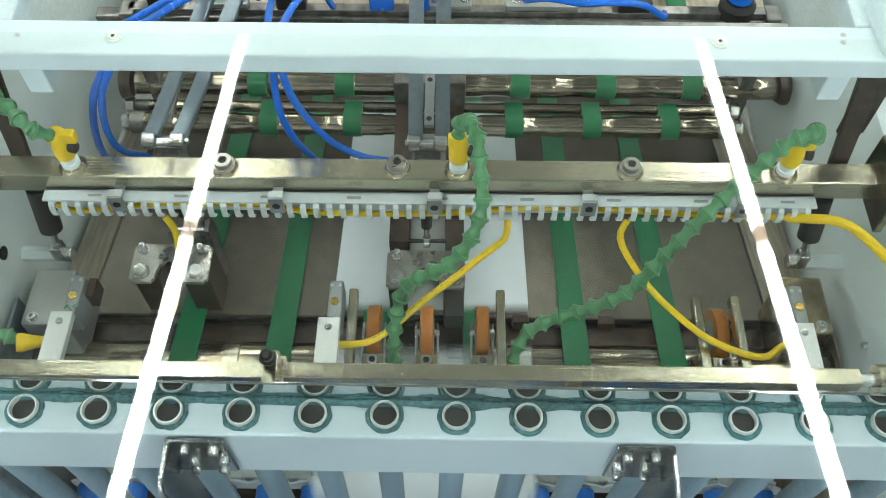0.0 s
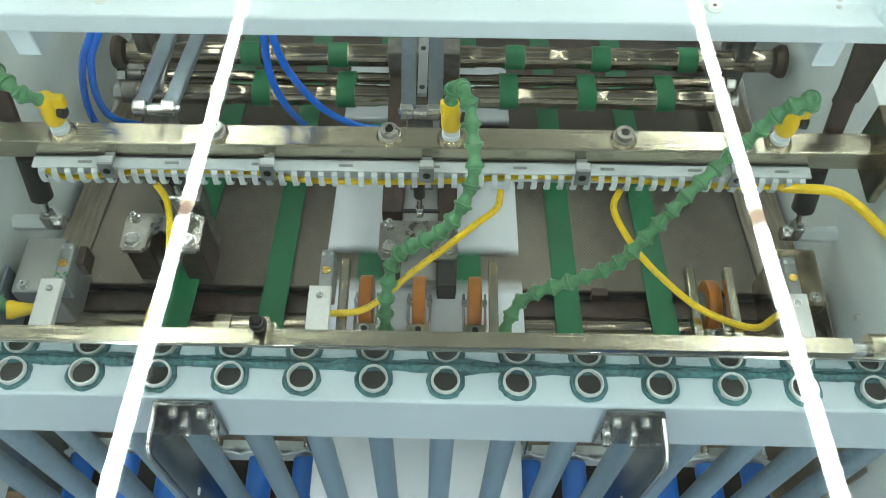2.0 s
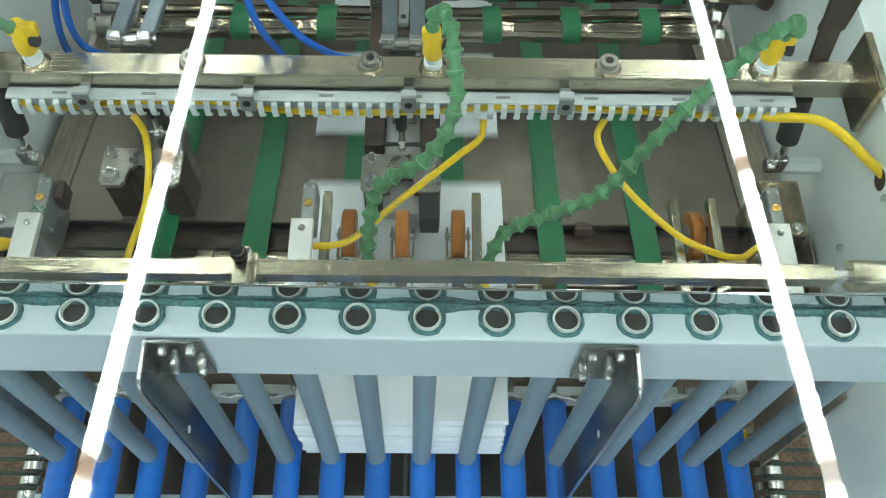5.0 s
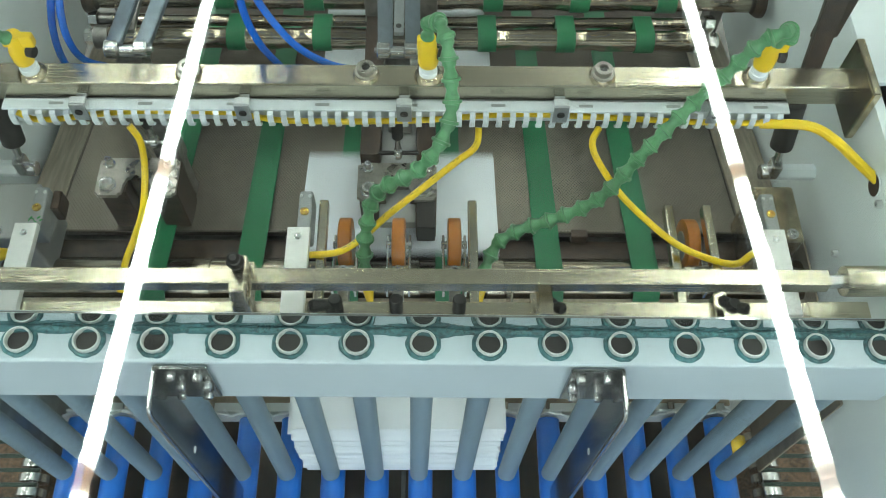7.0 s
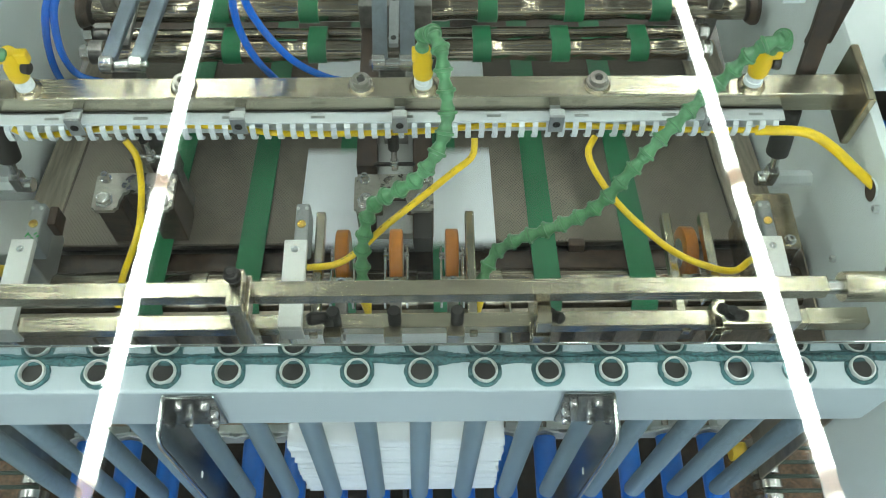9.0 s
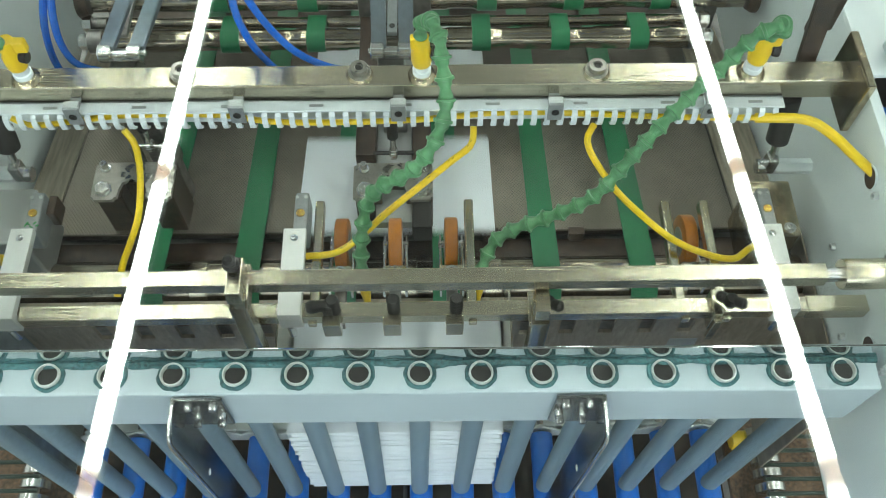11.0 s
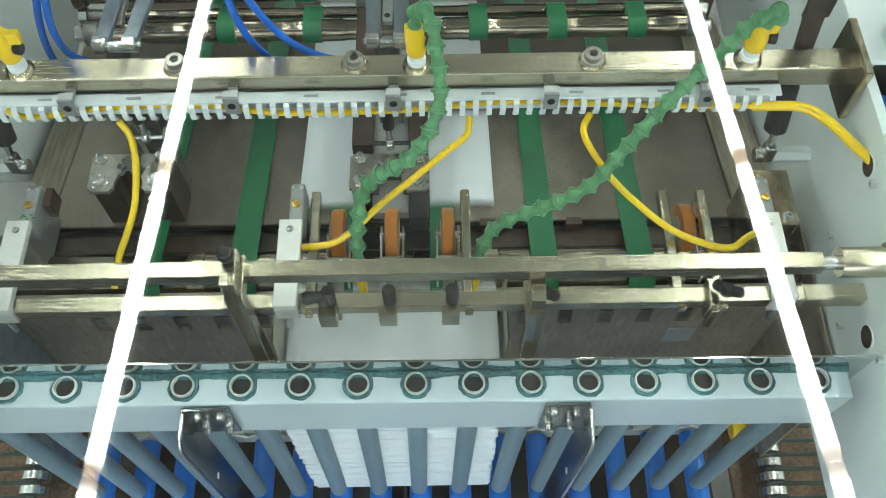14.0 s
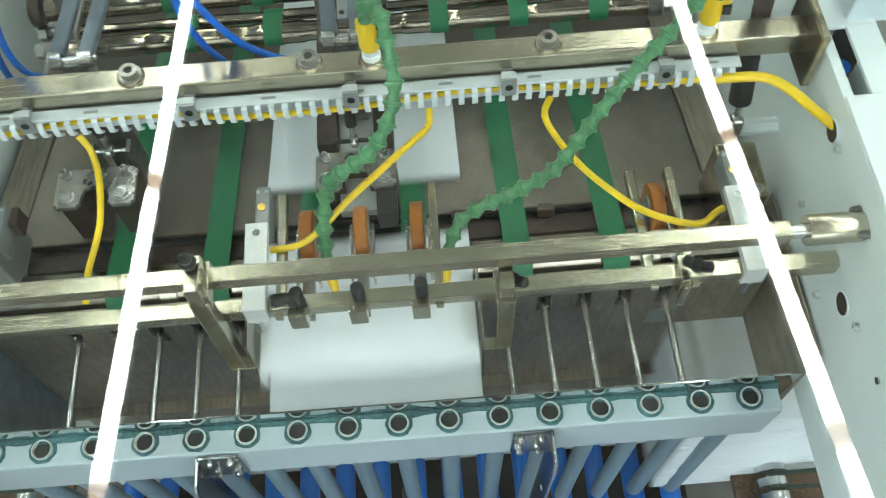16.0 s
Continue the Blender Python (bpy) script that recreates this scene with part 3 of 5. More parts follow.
def manifold():
    """The square stainless air bar with its bolts and end flange."""
    m = thing("air_bar", (0, -0.015, 0.99), "square stainless air bar with heat tints and bolts", "bar")
    part("bar", box(-0.558, 0.487, -0.030, 0.0, 0.990, 1.020, 0.002), STEEL, m)
    for x in (-0.267, -0.068, 0.199):
        b = part("bolt", lathe((x, -0.014, 1.0235), (x, -0.014, 1.0330), [(0, 0.0100), (0.3, 0.0100), (0.95, 0.0100), (1, 0.0092), (1, 0.0052), (0.6, 0.0046)], 28), SATIN, m, "bright socket cap screw")
        part("washer", lathe((x, -0.014, 1.0235), (x, -0.014, 1.0262), [(0, 0.0130), (0.8, 0.0130), (1, 0.0122)], 28), SATIN, b)
        # Black plug puts the recess's shade into the colour.
        part("socket", rod((x, -0.014, 1.0270), (x, -0.014, 1.0305), 0.0044, 6, 0.0), BLACK, b, "black plug for the shade in the hexagon recess")
        part("boss", lathe((x, -0.014, 1.0195), (x, -0.014, 1.0235), [(0, 0.0160), (0.3, 0.0148), (0.6, 0.0140), (1, 0.0128)], 26), HEAT, m, "heat-tinted weld boss")
    part("end_flange", box(0.487, 0.497, -0.060, 0.022, 0.965, 1.045, 0.002), HEAT, m, "stainless end flange")
    part("end_flange", box(-0.559, -0.549, -0.060, 0.022, 0.965, 1.045, 0.002), HEAT, m)
    for x in (-0.389, -0.206, -0.025, 0.152, 0.328):
        c = thing("clip_bracket", (x, -0.04, 0.98), "small zinc angle clip screwed to the air bar", "clip", "clips on the air bar")
        part("leg", box(x - 0.0085, x + 0.0085, -0.0545, -0.0510, 0.985, 1.012, 0.0008), CLIP, c)
        part("lip", box(x - 0.0085, x + 0.0085, -0.0510, -0.0415, 1.0085, 1.012, 0.0008), ZINC, c)
        part("tab", box(x - 0.0060, x + 0.0060, -0.0510, -0.0302, 1.0005, 1.004, 0.0008), CLIP, c)
        part("screw", lathe((x, -0.0545, 0.9995), (x, -0.0560, 0.9995), [(0, 0.0045), (0.8, 0.0045), (1, 0.004), (1, 0.002), (0.4, 0.0018)], 12), BLACK, c)


def duct():
    """The slotted cable duct under the bar, open to the front."""
    d = thing("cable_duct", (-0.03, -0.05, 0.955), "white slotted plastic cable duct carrying a yellow tube", "duct")
    x0, x1 = -0.478, 0.415
    part("back", box(x0, x1, -0.034, -0.031, 0.950, 0.986, 0.0006), DUCT, d)
    part("cover", box(x0, x1, -0.048, -0.031, 0.983, 0.986, 0.0006), DUCT, d)
    n = 58
    first = None
    for k in range(n):
        x = x0 + 0.010 + k * (x1 - x0 - 0.02) / (n - 1)
        if first is None:
            bm = bmesh.new()
            path = [(-0.046, 0.984), (-0.051, 0.981), (-0.0535, 0.972), (-0.0525, 0.963), (-0.047, 0.958)]
            prev = None
            for y, z in path:
                ring = [bm.verts.new((x + a, y + b, z + c)) for a, b, c in ((-0.0032, -0.001, 0.0), (0.0032, -0.001, 0.0), (0.0032, 0.0015, 0.001), (-0.0032, 0.0015, 0.001))]
                if prev:
                    for q in range(4):
                        bm.faces.new((prev[q], prev[(q + 1) % 4], ring[(q + 1) % 4], ring[q]))
                else:
                    bm.faces.new(ring[::-1])
                prev = ring
            bm.faces.new(prev)
            first = part("tooth", bm, DUCT, d)
            fx = x
        else:
            twin(first, x - fx)
    for k in range(9):
        x = x0 + 0.06 + k * 0.1
        # Raised grey strip, painted for the shade in an opening of the cover.
        part("slot", box(x - 0.008, x + 0.008, -0.042, -0.0385, 0.9858, 0.9866, 0), CLIP, d, "small grey strip for the shade in a cover opening")
    solid("yellow_line", tube([(x0 + 0.012, -0.044, 0.986), (-0.44, -0.046, 0.974), (-0.34, -0.041, 0.984), (-0.23, -0.040, 0.982), (-0.16, -0.0465, 0.976), (-0.02, -0.0465, 0.977), (0.1, -0.041, 0.983), (0.22, -0.044, 0.981), (0.3, -0.0465, 0.978), (0.40, -0.050, 0.980)], 0.0036), YTUBE, "yellow plastic tube lying in the cable duct", "tube", "yellow tubes")
    d.location.z += 0.0115


def segment_hose(pts, label):
    """A hose of snapped ball-and-socket links."""
    c = glide(pts, 0.0215)
    h = thing("jointed_hose", c[0], label, "hose", "green jointed hoses")
    for a, b in zip(c, c[1:]):
        d = b - a
        part("link", lathe(a - d * 0.08, b + d * 0.10, [(0, 0.0062), (0.10, 0.0077), (0.20, 0.0075), (0.29, 0.0060), (0.38, 0.0057), (0.62, 0.0078), (0.72, 0.0085), (0.735, 0.0104), (0.80, 0.0108), (0.86, 0.0104), (0.875, 0.0084), (1, 0.0072)], 18), HOSE, h)
    return h


def valve(x, y, lean, left=0.018, right=0.016):
    v = thing("air_valve", (x, y, 1.02), "small yellow plastic valve on a white threaded fitting", "valve", "yellow valves")
    part("base_ring", lathe((x, y, 1.0195), (x, y, 1.026), [(0, 0.0165), (0.6, 0.0150), (1, 0.012)], 24), HEAT, v)
    part("fitting", lathe((x, y, 1.026), (x, y, 1.042), [(0, 0.0105), (0.35, 0.0105), (0.4, 0.0092), (1, 0.0092)], 20), WHITE, v, "white threaded fitting")
    part("body", lathe((x, y, 1.041), (x + lean * 0.3, y, 1.082), [(0, 0.0105), (0.1, 0.0115), (0.45, 0.0115), (0.55, 0.0095), (0.9, 0.0095), (1, 0.0085)], 20), YELLOW, v)
    part("lever", box(x - left + lean, x + right + lean, y - 0.005, y + 0.005, 1.066, 1.082, 0.002), YELLOW, v)
    part("knob", rod((x + 0.011, y - 0.003, 1.060), (x + 0.019, y - 0.005, 1.060), 0.0068, 16), BLACK, v, "black side knob")


def hoses():
    valve(0.002, -0.016, 0.0, 0.012, 0.006)
    valve(0.374, -0.016, 0.004, 0.008, 0.014)
    valve(-0.441, -0.016, 0.006)
    segment_hose([(0.001, -0.016, 1.082), (0.005, -0.016, 1.106), (0.016, -0.034, 1.120), (0.022, -0.051, 1.110), (0.024, -0.068, 1.090), (0.028, -0.087, 1.070), (0.023, -0.109, 1.050), (0.009, -0.129, 1.030), (-0.014, -0.136, 1.0), (-0.039, -0.135, 0.98), (-0.060, -0.136, 0.95), (-0.068, -0.153, 0.92), (-0.072, -0.167, 0.89), (-0.072, -0.187, 0.865)], "pale green jointed hose bending down to the rollers")
    segment_hose([(0.376, -0.018, 1.080), (0.385, -0.026, 1.102), (0.368, -0.034, 1.114), (0.347, -0.035, 1.092), (0.328, -0.041, 1.06), (0.292, -0.067, 1.04), (0.259, -0.093, 1.02), (0.229, -0.115, 0.99), (0.196, -0.135, 0.95), (0.155, -0.141, 0.92), (0.117, -0.144, 0.90), (0.085, -0.153, 0.88), (0.069, -0.181, 0.855)], "long pale green jointed hose reaching down across the belts")
    segment_hose([(-0.443, -0.020, 1.080), (-0.452, -0.026, 1.092), (-0.465, -0.022, 1.100), (-0.488, 0.002, 1.100), (-0.531, 0.034, 1.10), (-0.56, 0.06, 1.09)], "pale green jointed hose curving towards the side plate")
    segment_hose([(-0.505, -0.178, 0.89), (-0.522, -0.174, 0.90), (-0.555, -0.172, 0.93)], "short pale green jointed hose with a yellow nozzle")
    solid("spray_nozzle", lathe((-0.514, -0.180, 0.894), (-0.477, -0.168, 0.878), [(0, 0.0105), (0.15, 0.0115), (0.3, 0.0095), (1, 0.0035)], 18), YELLOW, "yellow tapered plastic nozzle", "nozzle", "spray nozzles")
    for a, b in (((-0.072, -0.186, 0.866), (-0.066, -0.214, 0.838)), ((0.069, -0.180, 0.856), (0.064, -0.210, 0.830))):
        solid("spray_nozzle", lathe(a, b, [(0, 0.0095), (0.15, 0.0105), (0.3, 0.0085), (1, 0.0035)], 18), YELLOW, "yellow tapered plastic nozzle", "nozzle", "spray nozzles")
    for pts, r, lab in (([(-0.343, -0.049, 0.968), (-0.334, -0.058, 0.95), (-0.334, -0.077, 0.92), (-0.335, -0.12, 0.90), (-0.346, -0.147, 0.88), (-0.359, -0.171, 0.86), (-0.366, -0.20, 0.84)], 0.0041, "yellow tube hanging from the cable duct"),
                        ([(0.061, -0.049, 0.968), (0.058, -0.066, 0.955), (0.036, -0.084, 0.95), (-0.004, -0.115, 0.94), (-0.043, -0.138, 0.92), (-0.076, -0.160, 0.90), (-0.103, -0.172, 0.89), (-0.136, -0.173, 0.885)], 0.0041, "yellow printed tube sloping down to a guide arm"),
                        ([(0.201, -0.049, 0.968), (0.192, -0.067, 0.965), (0.200, -0.083, 0.95), (0.225, -0.113, 0.93), (0.256, -0.145, 0.92), (0.294, -0.166, 0.90), (0.334, -0.180, 0.89), (0.365, -0.183, 0.885), (0.385, -0.170, 0.885), (0.395, -0.165, 0.885)], 0.0041, "yellow tube sagging in a loop to a guide arm"),
                        ([(0.385, -0.050, 0.980), (0.435, -0.063, 0.993), (0.463, -0.082, 0.990), (0.485, -0.109, 0.985), (0.506, -0.133, 0.980)], 0.0058, "thick yellow tube leaving through the side plate")):
        solid("yellow_tube", tube(pts, r), YTUBE, lab, "tube", "yellow tubes")
    y2 = glide([(0.061, -0.049, 0.968), (0.058, -0.066, 0.955), (0.036, -0.084, 0.95), (-0.004, -0.115, 0.94), (-0.043, -0.138, 0.92), (-0.076, -0.160, 0.90), (-0.103, -0.172, 0.89)], 0.006)
    tubes = [o for o in scene.objects if o.name.startswith("yellow_tube")]
    bm = bmesh.new()
    rng = random.Random(4)
    for a, b in zip(y2[3:], y2[4:]):
        if rng.random() < 0.72:
            d = (b - a).normalized()
            s = a + Vector((rng.uniform(-0.0012, 0.0012), 0, 0.0038))
            rings_along(bm, (s, s + d * rng.uniform(0.0018, 0.004)), (0.0007, 0.0007), 5)
    part("print_marks", bm, INK, tubes[1], "small dark printed bars")
    for pts in ([(-0.29, 0.275, 1.012), (-0.310, 0.23, 1.075), (-0.338, 0.16, 1.111), (-0.361, 0.10, 1.136), (-0.374, 0.05, 1.158), (-0.377, 0.022, 1.14), (-0.399, 0.022, 1.10), (-0.426, 0.039, 1.03), (-0.437, 0.046, 0.97), (-0.437, 0.06, 0.90)], [(-0.265, 0.275, 1.012), (-0.285, 0.23, 1.075), (-0.321, 0.16, 1.111), (-0.342, 0.10, 1.136), (-0.362, 0.05, 1.158), (-0.369, 0.022, 1.14), (-0.390, 0.020, 1.10), (-0.409, 0.030, 1.03), (-0.411, 0.044, 0.975), (-0.395, 0.07, 0.93)],
                [(-0.222, 0.28, 1.035), (-0.222, 0.24, 1.075), (-0.2175, 0.16, 1.112), (-0.2105, 0.10, 1.138), (-0.201, 0.05, 1.160), (-0.197, 0.026, 1.14), (-0.199, 0.022, 1.08), (-0.192, 0.030, 1.02), (-0.179, 0.043, 0.97), (-0.165, 0.06, 0.92)], [(-0.165, 0.268, 1.003), (-0.175, 0.22, 1.080), (-0.1865, 0.16, 1.113), (-0.191, 0.10, 1.139), (-0.190, 0.05, 1.160), (-0.188, 0.026, 1.14), (-0.178, 0.020, 1.09), (-0.150, 0.027, 1.02), (-0.115, 0.036, 0.978), (-0.085, 0.048, 0.955)]):
        solid("blue_tube", tube(pts, 0.0042), BTUBE, "bright blue pneumatic tube looping behind the air bar", "tube", "blue air tubes")


def gas_spring(x, side):
    g = thing("gas_spring", (x, -0.03, 0.86), "black gas spring with a bright rod end on a hexagonal stand-off", "gas spring", "gas springs")
    part("cylinder", rod((x - 0.003 * side, -0.003, 0.960), (x, -0.020, 0.893), 0.0140, 24), BLACK, g)
    bm = bmesh.new()
    ends = [[bm.verts.new((x + a, y + b, z)) for a, b in ((-w, -0.004), (w, -0.004), (w, 0.004), (-w, 0.004))] for y, z, w in ((-0.004, 0.956, 0.0095), (0.047, 1.158, 0.0135))]
    for k in range(4):
        bm.faces.new((ends[0][k], ends[0][(k + 1) % 4], ends[1][(k + 1) % 4], ends[1][k]))
    bm.faces.new(ends[0][::-1])
    bm.faces.new(ends[1])
    bmesh.ops.bevel(bm, geom=bm.edges[:], offset=0.001, segments=2, affect="EDGES")
    part("flat_bar", bm, BROWN, g, "brown-black flat bar")
    part("rod", rod((x, -0.022, 0.895), (x, -0.030, 0.868), 0.005, 14), CHROME, g)
    part("clevis", box(x - 0.007, x + 0.007, -0.040, -0.022, 0.848, 0.876, 0.002), CHROME, g)
    part("joint", rod((x - 0.010 * side - 0.006, -0.031, 0.853), (x - 0.010 * side + 0.006, -0.031, 0.853), 0.010, 18), CHROME, g)
    wall = XR if side > 0 else XL
    part("stand_off", lathe((wall, -0.031, 0.853), (x + 0.006 * side, -0.031, 0.853), [(0, 0.0105), (0.96, 0.0105), (1, 0.009)], 6), WHITE, g, "pale hexagonal stand-off")
    part("upper_plate", box(x + 0.012 * side - 0.016, x + 0.012 * side + 0.016, 0.035, 0.040, 1.03, 1.188, 0.002), BROWN, g)


def guide_arm(x, y0, y1, w, label):
    """A pale arm laid over the lower bar, with a tip, a brass screw and a clamp screw."""
    a = thing("guide_arm", (x, y1, 0.89), label, "arm", "guide arms")
    part("arm", box(x - w / 2, x + w / 2, y1, y0 - 0.055, 0.903, 0.913, 0.001), PALE, a)
    part("tip", box(x - w / 2 + 0.009, x + w / 2 - 0.0005, y0 - 0.058, y0, 0.868, 0.905, 0.003), CLIP, a)
    for e in (-0.005, 0.005):
        part("dowel", rod((x + 0.004 + e, y0 - 0.008, 0.9045), (x + 0.004 + e, y0 - 0.008, 0.9066), 0.0022, 12), ZINC, a)
    part("brass_screw", lathe((x + 0.004, y0 - 0.03, 0.905), (x + 0.004, y0 - 0.03, 0.9075), [(0, 0.0052), (0.8, 0.0052), (1, 0.0045), (1, 0.0022), (0.5, 0.002)], 16), BRASS, a)
    part("small_screw", hexbolt(x, y0 - 0.068, 0.913, 0.003, 0.0016), CHROME, a)
    part("front_block", box(x - w / 2, x + w / 2, y1, y1 + 0.010, 0.880, 0.903, 0.001), PALE, a)
    part("clamp_screw", rod((x - 0.002, y1 + 0.003, 0.856), (x - 0.002, y1 + 0.003, 0.881), 0.0046, 14), CHROME, a)


def side_block(x, side):
    b = thing("bearing_block", (x, -0.10, ZB - 0.02), "pale grey bearing block bolted beside the belts" if side < 0 else "brownish steel bearing block bolted beside the belts", "block", "bearing blocks")
    part("block", box(x - 0.026, x + 0.026, -0.142, -0.062, ZB - 0.02, 0.868, 0.004), ALU if side < 0 else HEAT, b)
    if side < 0:
        part("dark_plate", box(-0.4482, -0.438, -0.116, -0.090, 0.866, 0.894, 0.002), BROWN, b)
    part("bolt", hexbolt(x + side * 0.012, -0.132, 0.868, 0.005, 0.005), CHROME, b)


def wheel(x, r, label, foot=True):
    """Sprung orange wheel on a forked arm that clamps to the lower bar."""
    y, z = -0.128, ZB + 0.006 + r
    w = thing("press_wheel", (x, y, ZB), label, "wheel", "orange press wheels")
    part("tyre", lathe((x - 0.0082, y, z), (x + 0.0082, y, z), [(0, r * 0.55), (0, r * 0.93), (0.06, r * 0.985), (0.12, r), (0.88, r), (0.94, r * 0.985), (1, r * 0.93), (1, r * 0.55)], 40), ORANGE, w, "orange polyurethane tyre")
    part("hub", lathe((x - 0.0090, y, z), (x + 0.0090, y, z), [(0, r * 0.3), (0, r * 0.56), (1, r * 0.56), (1, r * 0.3)], 24), ALU, w)
    part("axle", rod((x - 0.016, y, z), (x + 0.016, y, z), 0.005, 14), CHROME, w)
    for e in (-1, 1):
        part("fork", box(x + e * 0.0135 - 0.0015, x + e * 0.0135 + 0.0015, -0.195, y + 0.012, z - 0.012, z + 0.004, 0.0006), CHROME, w)
    part("fork_bridge", box(x - 0.013, x + 0.013, -0.184, -0.164, z - 0.014, z + 0.014, 0.001), STEEL, w)
    part("socket_screw", lathe((x, -0.174, z + 0.014), (x, -0.174, z + 0.019), [(0, 0.0075), (0.85, 0.0075), (1, 0.007)], 16), CHROME, w)
    # Flat black disc painted as the shade of the screw's recess.
    part("socket", rod((x, -0.174, z + 0.016), (x, -0.174, z + 0.0195), 0.0042, 6, 0.0), BLACK, w)
    if not foot:
        return w
    part("shank", box(x - 0.007, x + 0.007, -0.240, -0.190, z - 0.006, z + 0.006, 0.001), DARKSTEEL, w)
    part("clamp_foot", box(x - 0.0098, x + 0.0098, -0.2745, -0.262, 0.882, 0.912, 0.001), STEEL, w, "stainless clamp foot on the lower bar")
    part("spring", lathe((x + 0.002, -0.2535, 0.904), (x + 0.002, -0.2535, 0.934), [(k / 14, 0.0074 if k % 2 else 0.0060) for k in range(15)], 16), BLACK, w, "dark threaded stud")
    return w


def star_knob(x, y, z, lean, label="black plastic wing knob on a clamp screw", turn=0):
    k = thing("wing_knob", (x, y, z), label, "knob", "black wing knobs")
    part("hub", lathe((x, y, z - 0.004), (x, y, z + 0.010), [(0, 0.007), (0.5, 0.009), (1, 0.006)], 16), BLACK, k)
    for e in ((1,) if turn else (-1, 1)):
        c = Vector((e * 0.007, lean * e * 0.005, 0.003 * e)) if not turn else Vector((e * 0.001, -e * 0.003, 0.009 * e))
        part("wing", lathe(Vector((x, y, z + 0.004)) + c * 0.3, Vector((x, y, z + 0.005)) + c * 1.9, [(0, 0.0045), (0.3, 0.0064), (0.8, 0.0064), (1, 0.0035)], 14), BLACK, k)


def front_bars():
    """The adjusting shaft and the lower bar with what they carry."""
    s = thing("adjusting_shaft", (0, -0.249, 0.962), "square stainless adjusting shaft in a round bush", "shaft")
    part("square_bar", box(-0.545, 0.424, -0.2585, -0.2405, 0.962, 0.980, 0.001), STEEL, s)
    part("journal", rod((0.42, -0.2495, 0.971), (0.47, -0.2495, 0.971), 0.0078, 20), CHROME, s)
    part("bush", lathe((0.441, -0.2495, 0.971), (0.499, -0.2495, 0.971), [(0, 0.009), (0, 0.0155), (0.04, 0.0165), (1, 0.0165)], 28), STEEL, s, "round steel bush")
    for k in range(3):
        q = radians(30 + 120 * k)
        part("weld_tack", lathe((0.488, -0.2495 + 0.017 * math.cos(q), 0.971 + 0.017 * math.sin(q)), (0.4985, -0.2495 + 0.017 * math.cos(q), 0.971 + 0.017 * math.sin(q)), [(0, 0.003), (0.5, 0.0045), (1, 0.005)], 10), DARKSTEEL, s, "dark weld tack")
    part("bush_ring", lathe((0.4405, -0.2495, 0.971), (0.446, -0.2495, 0.971), [(0, 0.0095), (0, 0.0160), (1, 0.0168), (1, 0.012)], 28), STEEL, s)
    part("left_bush", rod((XL, -0.2495, 0.971), (-0.53, -0.2495, 0.971), 0.0165, 24), ALU, s)
    b = thing("lower_bar", (0, -0.25, 0.885), "square stainless lower bar under the adjusting shaft", "bar")
    part("bar", box(-0.447, 0.489, -0.2595, -0.2415, 0.885, 0.9025, 0.001), STEEL, b)
    part("end_mount", box(0.430, 0.4985, -0.2605, -0.2405, 0.8842, 0.9035, 0.001), STEEL, b)
    part("end_mount", box(-0.559, -0.440, -0.258, -0.243, 0.888, 0.900, 0.001), STEEL, b)
    # side guides
    for x, top, sgn, edge in ((-0.189, 1.004, 1, -0.1705), (0.1275, 0.955, -1, 0.1025)):
        g = thing("side_guide", (x, -0.27, 0.79), "stainless side guide hanging from a clamp with a bent foot", "guide", "side guides")
        part("arm", box(x - 0.0085, x + 0.0085, -0.2695, -0.2665, 0.797, top - 0.003, 0.0006), STEEL, g)
        for e in (-1, 1):
            part("arm_flange", box(x + e * 0.0085 - 0.001, x + e * 0.0085 + 0.001, -0.282, -0.2662, 0.797, top - 0.030, 0.0005), STEEL, g)
        part("saddle", box(x - 0.011, x + 0.011, -0.276, -0.234, top - 0.044, top - 0.022 if top > 1 else top - 0.05, 0.001), STEEL, g)
        part("clamp", box(x - 0.0075, x + 0.0075, -0.2805, -0.2385, top - 0.024, top, 0.001), STEEL, g)
        part("foot", box(min(x - sgn * 0.009, edge), max(x - sgn * 0.009, edge), -0.282, -0.266, 0.7935, 0.797, 0.001), STEEL, g)
        bm = bmesh.new()
        out = [(-0.281, 0.800), (-0.276, 0.846), (-0.183, 0.852), (-0.183, 0.690), (-0.255, 0.697), (-0.283, 0.712)]
        lo, hi = ([bm.verts.new((edge + e, y, z)) for y, z in out] for e in (-0.0012, 0.0012))
        bm.faces.new(lo)
        bm.faces.new(hi[::-1])
        for k in range(len(out)):
            bm.faces.new((lo[k], hi[k], hi[(k + 1) % len(out)], lo[(k + 1) % len(out)]))
        part("paddle", bm, STEEL, g, "thin pointed steel blade beside the sheets")
    star_knob(-0.190, -0.252, 1.012, 1, "black plastic wing knob on the adjusting shaft clamp", 1)
    for x in (0.137, 0.336):
        star_knob(x, -0.258, 0.925, -1)
    k = thing("wing_knob", (-0.112, -0.256, 0.92), "small black wing knob lying flat on the lower bar", "knob", "black wing knobs")
    part("hub", lathe((-0.104, -0.256, 0.9035), (-0.104, -0.256, 0.928), [(0, 0.006), (0.5, 0.0072), (0.9, 0.0068), (1, 0.005)], 16), BLACK, k)
    part("wing", lathe((-0.100, -0.255, 0.924), (-0.127, -0.259, 0.925), [(0, 0.004), (0.3, 0.0062), (0.8, 0.0078), (0.95, 0.006), (1, 0.003)], 16), BLACK, k)
    c = thing("bar_clamp", (0.326, -0.25, 0.88), "small stainless clamp riding on the lower bar", "clamp")
    part("body", box(0.321, 0.331, -0.268, -0.236, 0.874, 0.912, 0.001), STEEL, c)
